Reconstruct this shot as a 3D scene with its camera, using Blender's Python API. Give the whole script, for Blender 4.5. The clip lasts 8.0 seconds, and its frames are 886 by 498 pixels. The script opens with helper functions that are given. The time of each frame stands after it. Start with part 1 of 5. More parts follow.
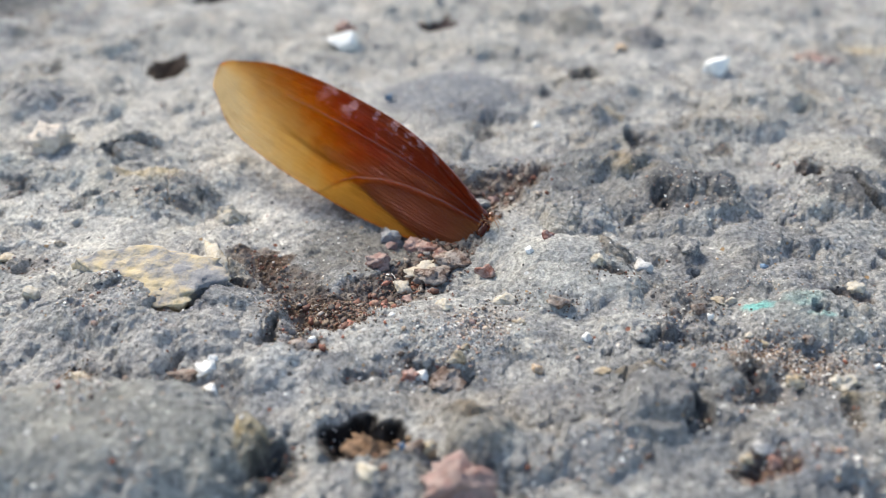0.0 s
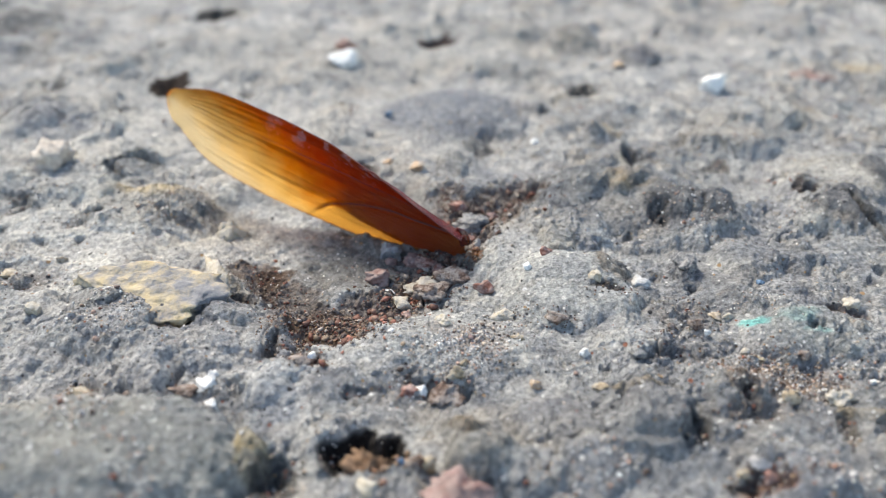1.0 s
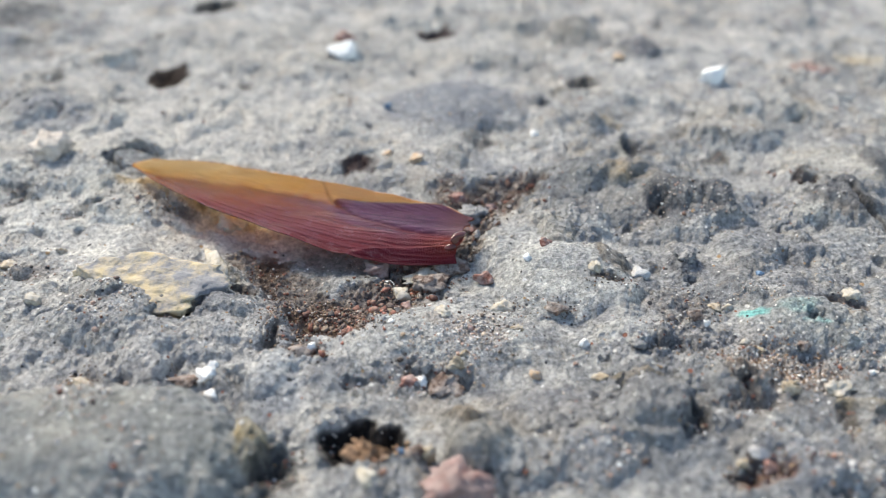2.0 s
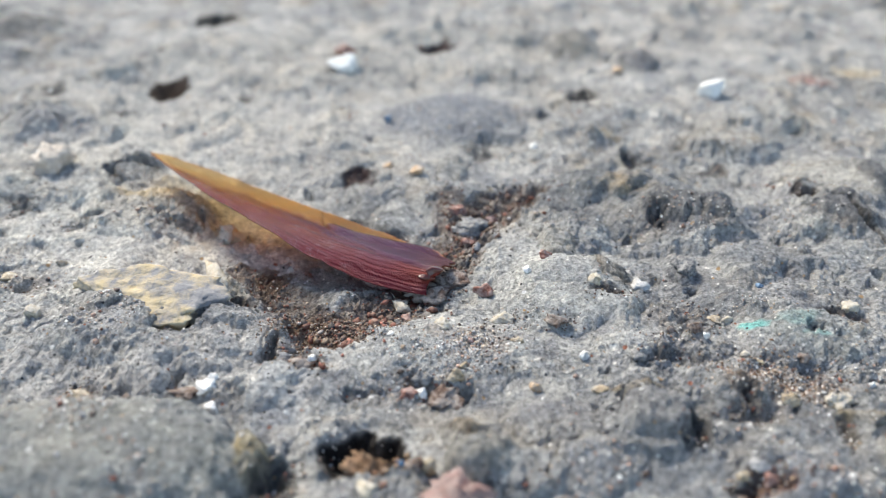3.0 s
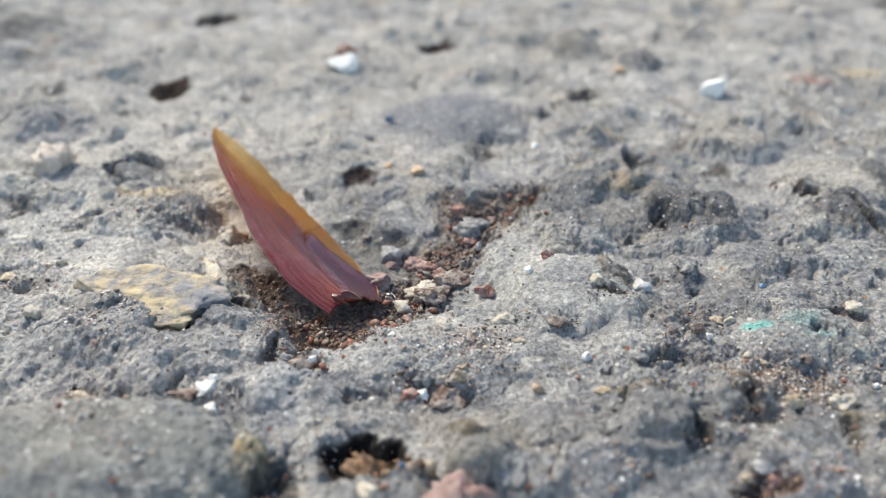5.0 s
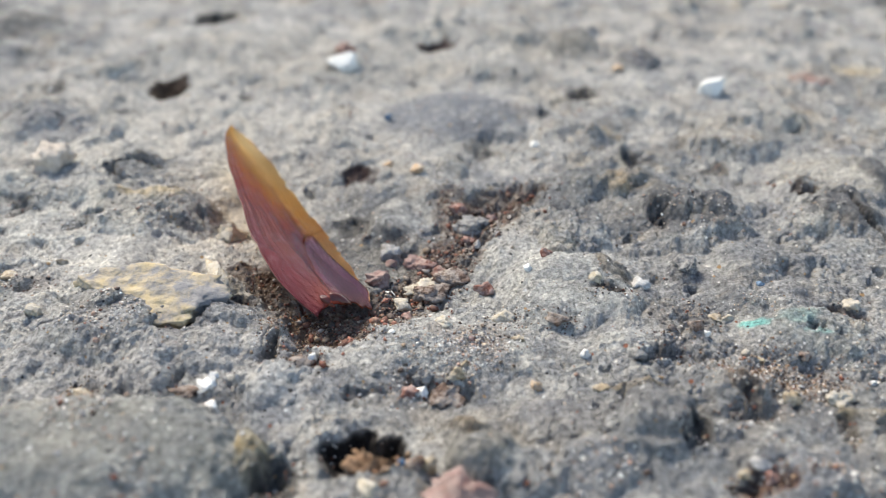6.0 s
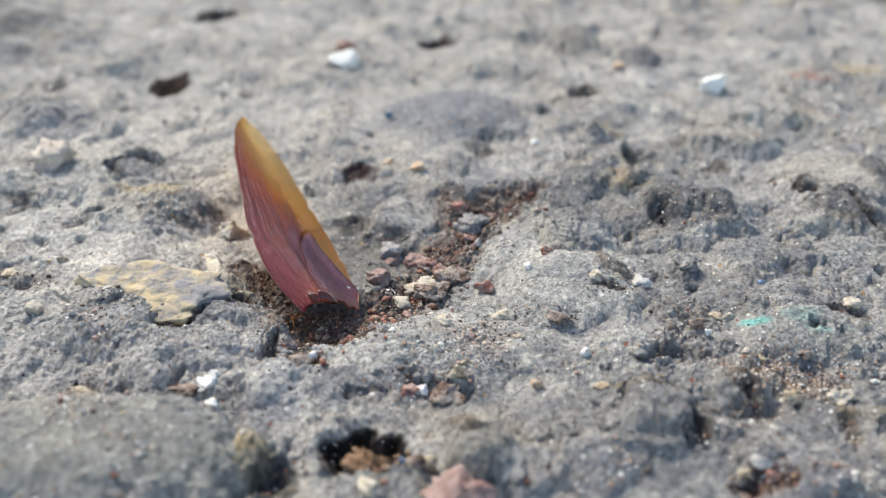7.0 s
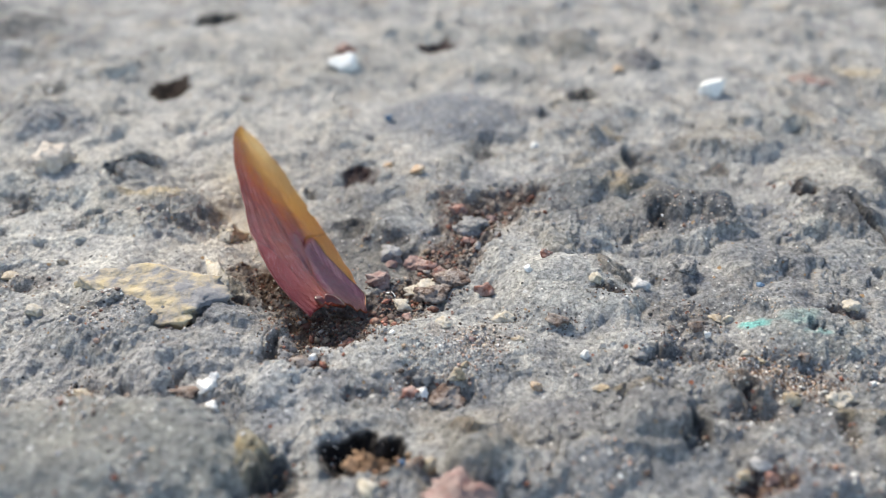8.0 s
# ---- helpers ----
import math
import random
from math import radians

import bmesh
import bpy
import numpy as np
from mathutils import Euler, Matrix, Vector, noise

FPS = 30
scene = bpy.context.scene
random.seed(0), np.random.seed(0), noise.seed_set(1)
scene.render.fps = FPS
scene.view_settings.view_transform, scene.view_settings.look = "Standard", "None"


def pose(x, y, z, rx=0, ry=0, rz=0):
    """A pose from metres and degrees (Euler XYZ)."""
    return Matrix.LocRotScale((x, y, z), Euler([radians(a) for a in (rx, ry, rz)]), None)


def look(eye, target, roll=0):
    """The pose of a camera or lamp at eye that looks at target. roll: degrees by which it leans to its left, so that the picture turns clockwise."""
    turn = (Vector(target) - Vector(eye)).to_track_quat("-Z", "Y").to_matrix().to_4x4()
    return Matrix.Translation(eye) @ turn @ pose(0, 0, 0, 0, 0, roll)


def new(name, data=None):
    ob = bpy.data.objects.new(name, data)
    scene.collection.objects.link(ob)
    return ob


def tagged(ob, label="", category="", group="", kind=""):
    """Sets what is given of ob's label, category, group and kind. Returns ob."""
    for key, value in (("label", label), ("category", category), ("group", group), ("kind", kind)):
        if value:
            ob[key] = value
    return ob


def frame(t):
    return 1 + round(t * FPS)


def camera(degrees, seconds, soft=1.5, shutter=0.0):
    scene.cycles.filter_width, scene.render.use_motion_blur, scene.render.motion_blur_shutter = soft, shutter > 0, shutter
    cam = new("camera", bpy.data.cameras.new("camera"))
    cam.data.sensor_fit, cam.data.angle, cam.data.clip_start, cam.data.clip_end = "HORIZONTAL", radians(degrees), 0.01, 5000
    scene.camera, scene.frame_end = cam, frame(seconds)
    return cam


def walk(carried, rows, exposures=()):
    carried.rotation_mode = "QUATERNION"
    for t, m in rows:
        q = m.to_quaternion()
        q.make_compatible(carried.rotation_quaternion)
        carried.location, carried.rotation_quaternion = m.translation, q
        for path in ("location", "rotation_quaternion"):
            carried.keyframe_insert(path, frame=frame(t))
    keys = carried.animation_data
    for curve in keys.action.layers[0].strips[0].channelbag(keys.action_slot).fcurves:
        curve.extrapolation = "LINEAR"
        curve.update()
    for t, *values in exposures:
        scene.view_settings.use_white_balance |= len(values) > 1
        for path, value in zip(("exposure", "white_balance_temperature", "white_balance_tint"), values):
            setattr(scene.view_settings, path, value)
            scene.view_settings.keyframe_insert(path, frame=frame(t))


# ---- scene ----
cam = camera(60, 8.0, soft=1.0)
cam.data.dof.use_dof = True
cam.data.dof.focus_distance = 0.054
cam.data.dof.aperture_fstop = 28
walk(cam, [
    (0.0, pose(0.00011, -0.05034, 0.03160, 56.481, 0.108, 0.101)),
    (0.1, pose(0.00011, -0.05031, 0.03158, 56.413, 0.109, 0.107)),
    (0.2, pose(0.00011, -0.05028, 0.03155, 56.078, 0.110, 0.113)),
    (0.3, pose(0.00011, -0.05026, 0.03152, 55.701, 0.111, 0.119)),
    (0.4, pose(0.00010, -0.05023, 0.03149, 55.707, 0.113, 0.126)),
    (0.5, pose(0.00010, -0.05020, 0.03146, 55.915, 0.115, 0.133)),
    (0.6, pose(0.00011, -0.05030, 0.03156, 56.072, 0.104, 0.119)),
    (0.7, pose(0.00011, -0.05040, 0.03166, 56.346, 0.093, 0.106)),
    (0.8, pose(0.00012, -0.05049, 0.03175, 56.364, 0.082, 0.092)),
    (0.9, pose(0.00012, -0.05059, 0.03185, 56.936, 0.071, 0.079)),
    (1.0, pose(0.00013, -0.05069, 0.03195, 57.578, 0.060, 0.066)),
    (1.1, pose(0.00012, -0.05070, 0.03190, 57.637, 0.057, 0.058)),
    (1.2, pose(0.00012, -0.05071, 0.03185, 57.469, 0.054, 0.050)),
    (1.3, pose(0.00011, -0.05071, 0.03180, 57.470, 0.051, 0.043)),
    (1.4, pose(0.00011, -0.05072, 0.03175, 57.514, 0.047, 0.035)),
    (1.5, pose(0.00010, -0.05072, 0.03170, 57.580, 0.044, 0.028)),
    (1.7, pose(0.00010, -0.05074, 0.03172, 57.132, 0.036, 0.023)),
    (2.8, pose(0.00005, -0.05087, 0.03180, 57.259, -0.010, -0.002)),
    (2.9, pose(0.00005, -0.05088, 0.03181, 57.855, -0.014, -0.005)),
    (3.0, pose(0.00005, -0.05089, 0.03181, 58.058, -0.018, -0.007)),
    (3.1, pose(0.00005, -0.05087, 0.03183, 57.706, -0.011, -0.004)),
    (3.2, pose(0.00006, -0.05086, 0.03184, 57.642, -0.004, -0.001)),
    (3.3, pose(0.00007, -0.05084, 0.03186, 57.663, 0.003, 0.002)),
    (3.4, pose(0.00008, -0.05082, 0.03187, 57.642, 0.011, 0.005)),
    (3.5, pose(0.00009, -0.05080, 0.03188, 57.805, 0.018, 0.008)),
    (3.6, pose(0.00008, -0.05081, 0.03185, 57.950, 0.018, 0.010)),
    (3.7, pose(0.00007, -0.05081, 0.03182, 58.024, 0.018, 0.013)),
    (3.8, pose(0.00007, -0.05082, 0.03178, 58.140, 0.018, 0.015)),
    (3.9, pose(0.00006, -0.05082, 0.03175, 58.129, 0.018, 0.017)),
    (4.0, pose(0.00006, -0.05083, 0.03171, 57.843, 0.018, 0.019)),
    (4.1, pose(0.00006, -0.05077, 0.03170, 57.414, 0.025, 0.030)),
    (4.2, pose(0.00006, -0.05072, 0.03169, 57.179, 0.032, 0.042)),
    (4.3, pose(0.00006, -0.05066, 0.03168, 57.113, 0.039, 0.053)),
    (4.4, pose(0.00006, -0.05061, 0.03167, 57.048, 0.047, 0.064)),
    (4.5, pose(0.00006, -0.05055, 0.03166, 57.046, 0.054, 0.076)),
    (4.6, pose(0.00006, -0.05057, 0.03167, 57.158, 0.050, 0.069)),
    (4.7, pose(0.00005, -0.05059, 0.03167, 57.547, 0.047, 0.062)),
    (5.8, pose(0.00001, -0.05080, 0.03176, 58.368, 0.008, -0.016)),
    (5.9, pose(0.00000, -0.05082, 0.03176, 58.032, 0.004, -0.023)),
    (6.0, pose(0.00000, -0.05084, 0.03177, 57.941, 0.001, -0.030)),
    (6.1, pose(0.00001, -0.05078, 0.03175, 57.464, 0.012, -0.010)),
    (6.2, pose(0.00002, -0.05071, 0.03173, 57.360, 0.024, 0.010)),
    (6.3, pose(0.00002, -0.05065, 0.03171, 56.915, 0.035, 0.031)),
    (6.4, pose(0.00003, -0.05058, 0.03169, 56.938, 0.046, 0.051)),
    (6.5, pose(0.00004, -0.05052, 0.03166, 56.961, 0.058, 0.071)),
    (6.6, pose(0.00004, -0.05057, 0.03169, 57.136, 0.052, 0.066)),
    (6.7, pose(0.00004, -0.05062, 0.03172, 57.694, 0.046, 0.061)),
    (6.8, pose(0.00004, -0.05067, 0.03175, 58.082, 0.039, 0.056)),
    (6.9, pose(0.00004, -0.05072, 0.03178, 57.873, 0.033, 0.050)),
    (7.0, pose(0.00004, -0.05077, 0.03181, 57.720, 0.026, 0.044)),
    (7.1, pose(0.00004, -0.05074, 0.03181, 57.472, 0.035, 0.050)),
    (7.2, pose(0.00005, -0.05070, 0.03181, 57.194, 0.044, 0.056)),
    (7.3, pose(0.00005, -0.05066, 0.03181, 57.214, 0.053, 0.061)),
    (7.4, pose(0.00006, -0.05062, 0.03182, 57.064, 0.062, 0.067)),
    (7.5, pose(0.00007, -0.05058, 0.03182, 57.201, 0.070, 0.073)),
    (7.7, pose(0.00004, -0.05070, 0.03181, 58.050, 0.044, 0.046)),
    (7.9, pose(0.00002, -0.05082, 0.03180, 58.122, 0.017, 0.019)),
    (8.0, pose(0.00001, -0.05088, 0.03180, 57.994, 0.004, 0.005)),
], exposures=[(0.0, 1.23, 7350, 8), (3.5, 1.24, 7250, 7), (6.0, 1.14, 7550, 8), (8.0, 1.16, 7450, 8)])

# ---- light ----
SUN_ELEVATION, SUN_AZIMUTH = radians(46), radians(-38)   # azimuth from +y towards +x
world = bpy.data.worlds.new("world")
scene.world = world
world.use_nodes = True
sky = world.node_tree.nodes.new("ShaderNodeTexSky")
sky.sky_type, sky.sun_disc = "NISHITA", False
sky.sun_elevation, sky.sun_rotation = SUN_ELEVATION, SUN_AZIMUTH
world.node_tree.links.new(sky.outputs[0], world.node_tree.nodes["Background"].inputs[0])
world.node_tree.nodes["Background"].inputs[1].default_value = 0.15
sun = new("sun", bpy.data.lights.new("sun", "SUN"))
sun.data.energy, sun.data.angle, sun.data.color = 2.4, radians(20.0), (1.0, 0.95, 0.88)
sun_from = Vector((math.sin(SUN_AZIMUTH) * math.cos(SUN_ELEVATION), math.cos(SUN_AZIMUTH) * math.cos(SUN_ELEVATION), math.sin(SUN_ELEVATION)))
sun.matrix_world = look(sun_from, (0, 0, 0))


# ---- materials ----
def shader(name):
    m = bpy.data.materials.new(name)
    m.use_nodes = True
    return m, m.node_tree.nodes, m.node_tree.links, m.node_tree.nodes["Principled BSDF"]


def node(nodes, kind, **values):
    n = nodes.new(kind)
    for key, value in values.items():
        n.inputs[key.replace("_", " ")].default_value = value
    return n


def grain_bump(nodes, links, coords, steps):
    """Chained bumps from noise: (scale, height in metres)."""
    normal = None
    for scale, height in steps:
        n = node(nodes, "ShaderNodeTexNoise", Scale=scale, Detail=4.0, Roughness=0.62)
        links.new(coords, n.inputs["Vector"])
        b = node(nodes, "ShaderNodeBump", Strength=1.0, Distance=height)
        links.new(n.outputs["Fac"], b.inputs["Height"])
        if normal:
            links.new(normal, b.inputs["Normal"])
        normal = b.outputs["Normal"]
    return normal


def mixed(nodes, links, kind, factor, a, b):
    n = nodes.new("ShaderNodeMix")
    n.data_type, n.blend_type = "RGBA", kind
    for value, socket in ((factor, n.inputs[0]), (a, n.inputs[6]), (b, n.inputs[7])):
        if isinstance(value, (float, int)):
            socket.default_value = value
        elif isinstance(value, tuple):
            socket.default_value = (*value, 1.0)
        else:
            links.new(value, socket)
    return n.outputs[2]


def ramp(nodes, links, value, low, high):
    n = nodes.new("ShaderNodeMapRange")
    n.interpolation_type = "SMOOTHSTEP"
    n.inputs["From Min"].default_value, n.inputs["From Max"].default_value = low, high
    links.new(value, n.inputs["Value"])
    return n.outputs["Result"]


def ground_material():
    m, nodes, links, bsdf = shader("weathered_concrete")
    where = nodes.new("ShaderNodeNewGeometry").outputs["Position"]
    tint = nodes.new("ShaderNodeAttribute")
    tint.attribute_name = "tint"
    fine = node(nodes, "ShaderNodeTexNoise", Scale=2600.0, Detail=5.0, Roughness=0.7)
    mid = node(nodes, "ShaderNodeTexNoise", Scale=420.0, Detail=6.0, Roughness=0.65)
    for n in (fine, mid):
        links.new(where, n.inputs["Vector"])
    grey = nodes.new("ShaderNodeValToRGB")
    grey.color_ramp.elements[0].position, grey.color_ramp.elements[0].color = 0.30, (0.46, 0.46, 0.47, 1)
    grey.color_ramp.elements[1].position, grey.color_ramp.elements[1].color = 0.68, (1.52, 1.51, 1.49, 1)
    links.new(fine.outputs["Fac"], grey.inputs["Fac"])
    colour = mixed(nodes, links, "MULTIPLY", 1.0, tint.outputs["Color"], grey.outputs["Color"])
    cloud = nodes.new("ShaderNodeValToRGB")
    cloud.color_ramp.elements[0].position, cloud.color_ramp.elements[0].color = 0.32, (0.76, 0.77, 0.80, 1)
    cloud.color_ramp.elements[1].position, cloud.color_ramp.elements[1].color = 0.66, (1.18, 1.17, 1.13, 1)
    links.new(mid.outputs["Fac"], cloud.inputs["Fac"])
    colour = mixed(nodes, links, "MULTIPLY", 1.0, colour, cloud.outputs["Color"])
    # sand grains of several minerals set in the paste, fewer in soil and in dark-painted hollows
    clean = ramp(nodes, links, tint.outputs["Fac"], 0.05, 0.17)
    for scale, size, keep in ((2300.0, 0.17, 0.80), (1200.0, 0.15, 0.86)):
        cells = node(nodes, "ShaderNodeTexVoronoi", Scale=scale)
        links.new(where, cells.inputs["Vector"])
        split = nodes.new("ShaderNodeSeparateColor")
        links.new(cells.outputs["Color"], split.inputs[0])
        near = ramp(nodes, links, cells.outputs["Distance"], size + 0.10, size)
        some = ramp(nodes, links, split.outputs[0], keep, keep + 0.02)
        both = nodes.new("ShaderNodeMath")
        both.operation = "MULTIPLY"
        links.new(near, both.inputs[0])
        links.new(some, both.inputs[1])
        shown = nodes.new("ShaderNodeMath")
        shown.operation = "MULTIPLY"
        links.new(both.outputs[0], shown.inputs[0])
        links.new(clean, shown.inputs[1])
        kinds = nodes.new("ShaderNodeValToRGB")
        kinds.color_ramp.interpolation = "CONSTANT"
        kinds.color_ramp.elements[0].color = (0.72, 0.70, 0.66, 1)
        kinds.color_ramp.elements[1].position, kinds.color_ramp.elements[1].color = 0.35, (0.07, 0.07, 0.075, 1)
        for at, c in ((0.6, (0.42, 0.28, 0.16, 1)), (0.75, (0.30, 0.13, 0.09, 1)), (0.85, (0.6, 0.6, 0.6, 1))):
            kinds.color_ramp.elements.new(at).color = c
        links.new(split.outputs[1], kinds.inputs["Fac"])
        colour = mixed(nodes, links, "MIX", shown.outputs[0], colour, kinds.outputs["Color"])
    links.new(colour, bsdf.inputs["Base Color"])
    bsdf.inputs["Roughness"].default_value = 0.88
    bsdf.inputs["Specular IOR Level"].default_value = 0.15
    links.new(grain_bump(nodes, links, where, ((1500.0, 0.00030), (4200.0, 0.00036), (11000.0, 0.00018))), bsdf.inputs["Normal"])
    return m


def mineral(name, dark, light, scale=2600.0, rough=0.75, bump=0.00014, attribute="", dusty=0.0, span=(0.34, 0.66)):
    """Rock or grit: two tones in noise, with a fine relief. attribute: a colour layer that tints it."""
    m, nodes, links, bsdf = shader(name)
    where = nodes.new("ShaderNodeNewGeometry").outputs["Position"]
    n = node(nodes, "ShaderNodeTexNoise", Scale=scale, Detail=6.0, Roughness=0.66)
    links.new(where, n.inputs["Vector"])
    r = nodes.new("ShaderNodeValToRGB")
    r.color_ramp.elements[0].position, r.color_ramp.elements[0].color = span[0], (*dark, 1)
    r.color_ramp.elements[1].position, r.color_ramp.elements[1].color = span[1], (*light, 1)
    links.new(n.outputs["Fac"], r.inputs["Fac"])
    colour = r.outputs["Color"]
    if attribute:
        a = nodes.new("ShaderNodeAttribute")
        a.attribute_name = attribute
        colour = mixed(nodes, links, "MULTIPLY", 1.0, colour, a.outputs["Color"])
    if dusty:
        film = node(nodes, "ShaderNodeTexNoise", Scale=1300.0, Detail=5.0, Roughness=0.7)
        links.new(where, film.inputs["Vector"])
        amount = nodes.new("ShaderNodeMath")
        amount.operation = "MULTIPLY"
        links.new(ramp(nodes, links, film.outputs["Fac"], 0.38, 0.62), amount.inputs[0])
        amount.inputs[1].default_value = dusty
        colour = mixed(nodes, links, "MIX", amount.outputs[0], colour, (0.40, 0.385, 0.36))
    links.new(colour, bsdf.inputs["Base Color"])
    bsdf.inputs["Roughness"].default_value = rough
    links.new(grain_bump(nodes, links, where, ((scale * 0.9, bump * 1.5), (scale * 3.0, bump * 0.6))), bsdf.inputs["Normal"])
    return m


def wing_material(name="wing_cuticle"):
    """Thin glossy cuticle: pigment seen in reflection is dark, light that comes through is amber."""
    m, nodes, links, bsdf = shader(name)
    a = nodes.new("ShaderNodeAttribute")
    a.attribute_name = "pigment"
    thru = nodes.new("ShaderNodeAttribute")
    thru.attribute_name = "amber"
    thin = nodes.new("ShaderNodeAttribute")
    thin.attribute_name = "thin"
    uv = nodes.new("ShaderNodeUVMap")
    spots = node(nodes, "ShaderNodeTexNoise", Scale=340.0, Detail=5.0, Roughness=0.72)
    evenly = nodes.new("ShaderNodeMapping")
    evenly.inputs["Scale"].default_value = (1.0, 0.27, 1.0)
    links.new(uv.outputs["UV"], evenly.inputs["Vector"])
    links.new(evenly.outputs["Vector"], spots.inputs["Vector"])
    stretch = nodes.new("ShaderNodeMapping")
    stretch.inputs["Scale"].default_value = (3.0, 26.0, 1.0)
    links.new(uv.outputs["UV"], stretch.inputs["Vector"])
    streak = node(nodes, "ShaderNodeTexNoise", Scale=4.0, Detail=5.0, Roughness=0.6)
    links.new(stretch.outputs["Vector"], streak.inputs["Vector"])
    mottle = nodes.new("ShaderNodeValToRGB")
    mottle.color_ramp.elements[0].position, mottle.color_ramp.elements[0].color = 0.32, (0.6, 0.55, 0.6, 1)
    mottle.color_ramp.elements[1].position, mottle.color_ramp.elements[1].color = 0.68, (1.35, 1.3, 1.25, 1)
    links.new(streak.outputs["Fac"], mottle.inputs["Fac"])
    face = mixed(nodes, links, "MULTIPLY", 1.0, a.outputs["Color"], mottle.outputs["Color"])
    # pale specks: dust, and on the upper side glints put into the colour
    dusty = nodes.new("ShaderNodeAttribute")
    dusty.attribute_name = "dusty"
    more = nodes.new("ShaderNodeMath")
    more.operation = "ADD"
    links.new(spots.outputs["Fac"], more.inputs[0])
    links.new(dusty.outputs["Fac"], more.inputs[1])
    dust = ramp(nodes, links, more.outputs[0], 0.645, 0.685)
    face = mixed(nodes, links, "MIX", dust, face, (0.44, 0.25, 0.25))
    glow = mixed(nodes, links, "MULTIPLY", 0.35, thru.outputs["Color"], mottle.outputs["Color"])
    links.new(face, bsdf.inputs["Base Color"])
    bsdf.inputs["Roughness"].default_value = 0.19
    bsdf.inputs["Specular IOR Level"].default_value = 0.40
    bsdf.inputs["IOR"].default_value = 1.38
    bsdf.inputs["Specular Tint"].default_value = (1.0, 0.45, 0.64, 1.0)
    through_light = nodes.new("ShaderNodeBsdfTranslucent")
    links.new(glow, through_light.inputs["Color"])
    clear = nodes.new("ShaderNodeBsdfTransparent")
    links.new(thru.outputs["Color"], clear.inputs["Color"])
    # veins and pitting
    veins = nodes.new("ShaderNodeTexWave")
    veins.bands_direction = "Y"
    veins.inputs["Scale"].default_value, veins.inputs["Distortion"].default_value = 8.0, 4.5
    veins.inputs["Detail"].default_value, veins.inputs["Detail Scale"].default_value = 3.0, 1.5
    links.new(uv.outputs["UV"], veins.inputs["Vector"])
    b1 = node(nodes, "ShaderNodeBump", Strength=0.5, Distance=0.00010)
    links.new(veins.outputs["Fac"], b1.inputs["Height"])
    pits = node(nodes, "ShaderNodeTexNoise", Scale=330.0, Detail=4.0)
    even = nodes.new("ShaderNodeMapping")
    even.inputs["Scale"].default_value = (1.0, 0.27, 1.0)
    links.new(uv.outputs["UV"], even.inputs["Vector"])
    links.new(even.outputs["Vector"], pits.inputs["Vector"])
    b2 = node(nodes, "ShaderNodeBump", Strength=1.0, Distance=0.00015)
    links.new(pits.outputs["Fac"], b2.inputs["Height"])
    links.new(b1.outputs["Normal"], b2.inputs["Normal"])
    links.new(b2.outputs["Normal"], bsdf.inputs["Normal"])
    links.new(b2.outputs["Normal"], through_light.inputs["Normal"])
    mix1, mix2 = nodes.new("ShaderNodeMixShader"), nodes.new("ShaderNodeMixShader")
    opaque = nodes.new("ShaderNodeMath")
    opaque.operation = "MULTIPLY_ADD"
    links.new(dust, opaque.inputs[0])
    opaque.inputs[1].default_value = -0.45
    links.new(thin.outputs["Fac"], opaque.inputs[2])
    opaque.use_clamp = True
    links.new(opaque.outputs[0], mix1.inputs[0])
    links.new(bsdf.outputs[0], mix1.inputs[1])
    links.new(through_light.outputs[0], mix1.inputs[2])
    share = nodes.new("ShaderNodeMath")
    share.operation = "POWER"
    links.new(opaque.outputs[0], share.inputs[0])
    share.inputs[1].default_value = 4.5
    links.new(share.outputs[0], mix2.inputs[0])
    links.new(mix1.outputs[0], mix2.inputs[1])
    links.new(clear.outputs[0], mix2.inputs[2])
    links.new(mix2.outputs[0], nodes["Material Output"].inputs["Surface"])
    return m


GROUND = ground_material()
GRIT = mineral("mixed_grit", (0.6, 0.6, 0.6), (1.25, 1.25, 1.25), 3000.0, 0.65, 0.00006, "tint")
DARK = mineral("dark_basalt", (0.055, 0.058, 0.065), (0.17, 0.175, 0.185), dusty=0.5)
GREY = mineral("grey_stone", (0.16, 0.165, 0.18), (0.36, 0.36, 0.37), dusty=0.5)
PALE = mineral("pale_dusty_stone", (0.36, 0.36, 0.36), (0.58, 0.57, 0.55))
TAN = mineral("tan_stone", (0.22, 0.16, 0.10), (0.50, 0.41, 0.27), dusty=0.5)
OCHRE = mineral("ochre_stone", (0.165, 0.165, 0.175), (0.42, 0.335, 0.20), 300.0, 0.9, 0.0004, dusty=0.22, span=(0.43, 0.56))
CREAM = mineral("cream_stone", (0.36, 0.31, 0.23), (0.60, 0.54, 0.44), dusty=0.5)
BEIGE = mineral("beige_stone", (0.42, 0.35, 0.29), (0.66, 0.58, 0.50), dusty=0.2)
WHITE = mineral("white_chip", (0.62, 0.61, 0.58), (0.88, 0.88, 0.86))
BRICK = mineral("brick_red_stone", (0.13, 0.04, 0.025), (0.34, 0.12, 0.08), dusty=0.5)
PINK = mineral("dusty_pink_stone", (0.14, 0.07, 0.06), (0.25, 0.15, 0.135), 900.0, dusty=0.25)
BROWN = mineral("brown_stone", (0.05, 0.03, 0.022), (0.19, 0.105, 0.07), dusty=0.55)
CLOD = mineral("crumbly_brown_soil", (0.09, 0.05, 0.03), (0.36, 0.22, 0.13), 1500.0, 0.9, 0.0004)
ORANGE = mineral("orange_grain", (0.42, 0.25, 0.13), (0.66, 0.45, 0.27), dusty=0.6)
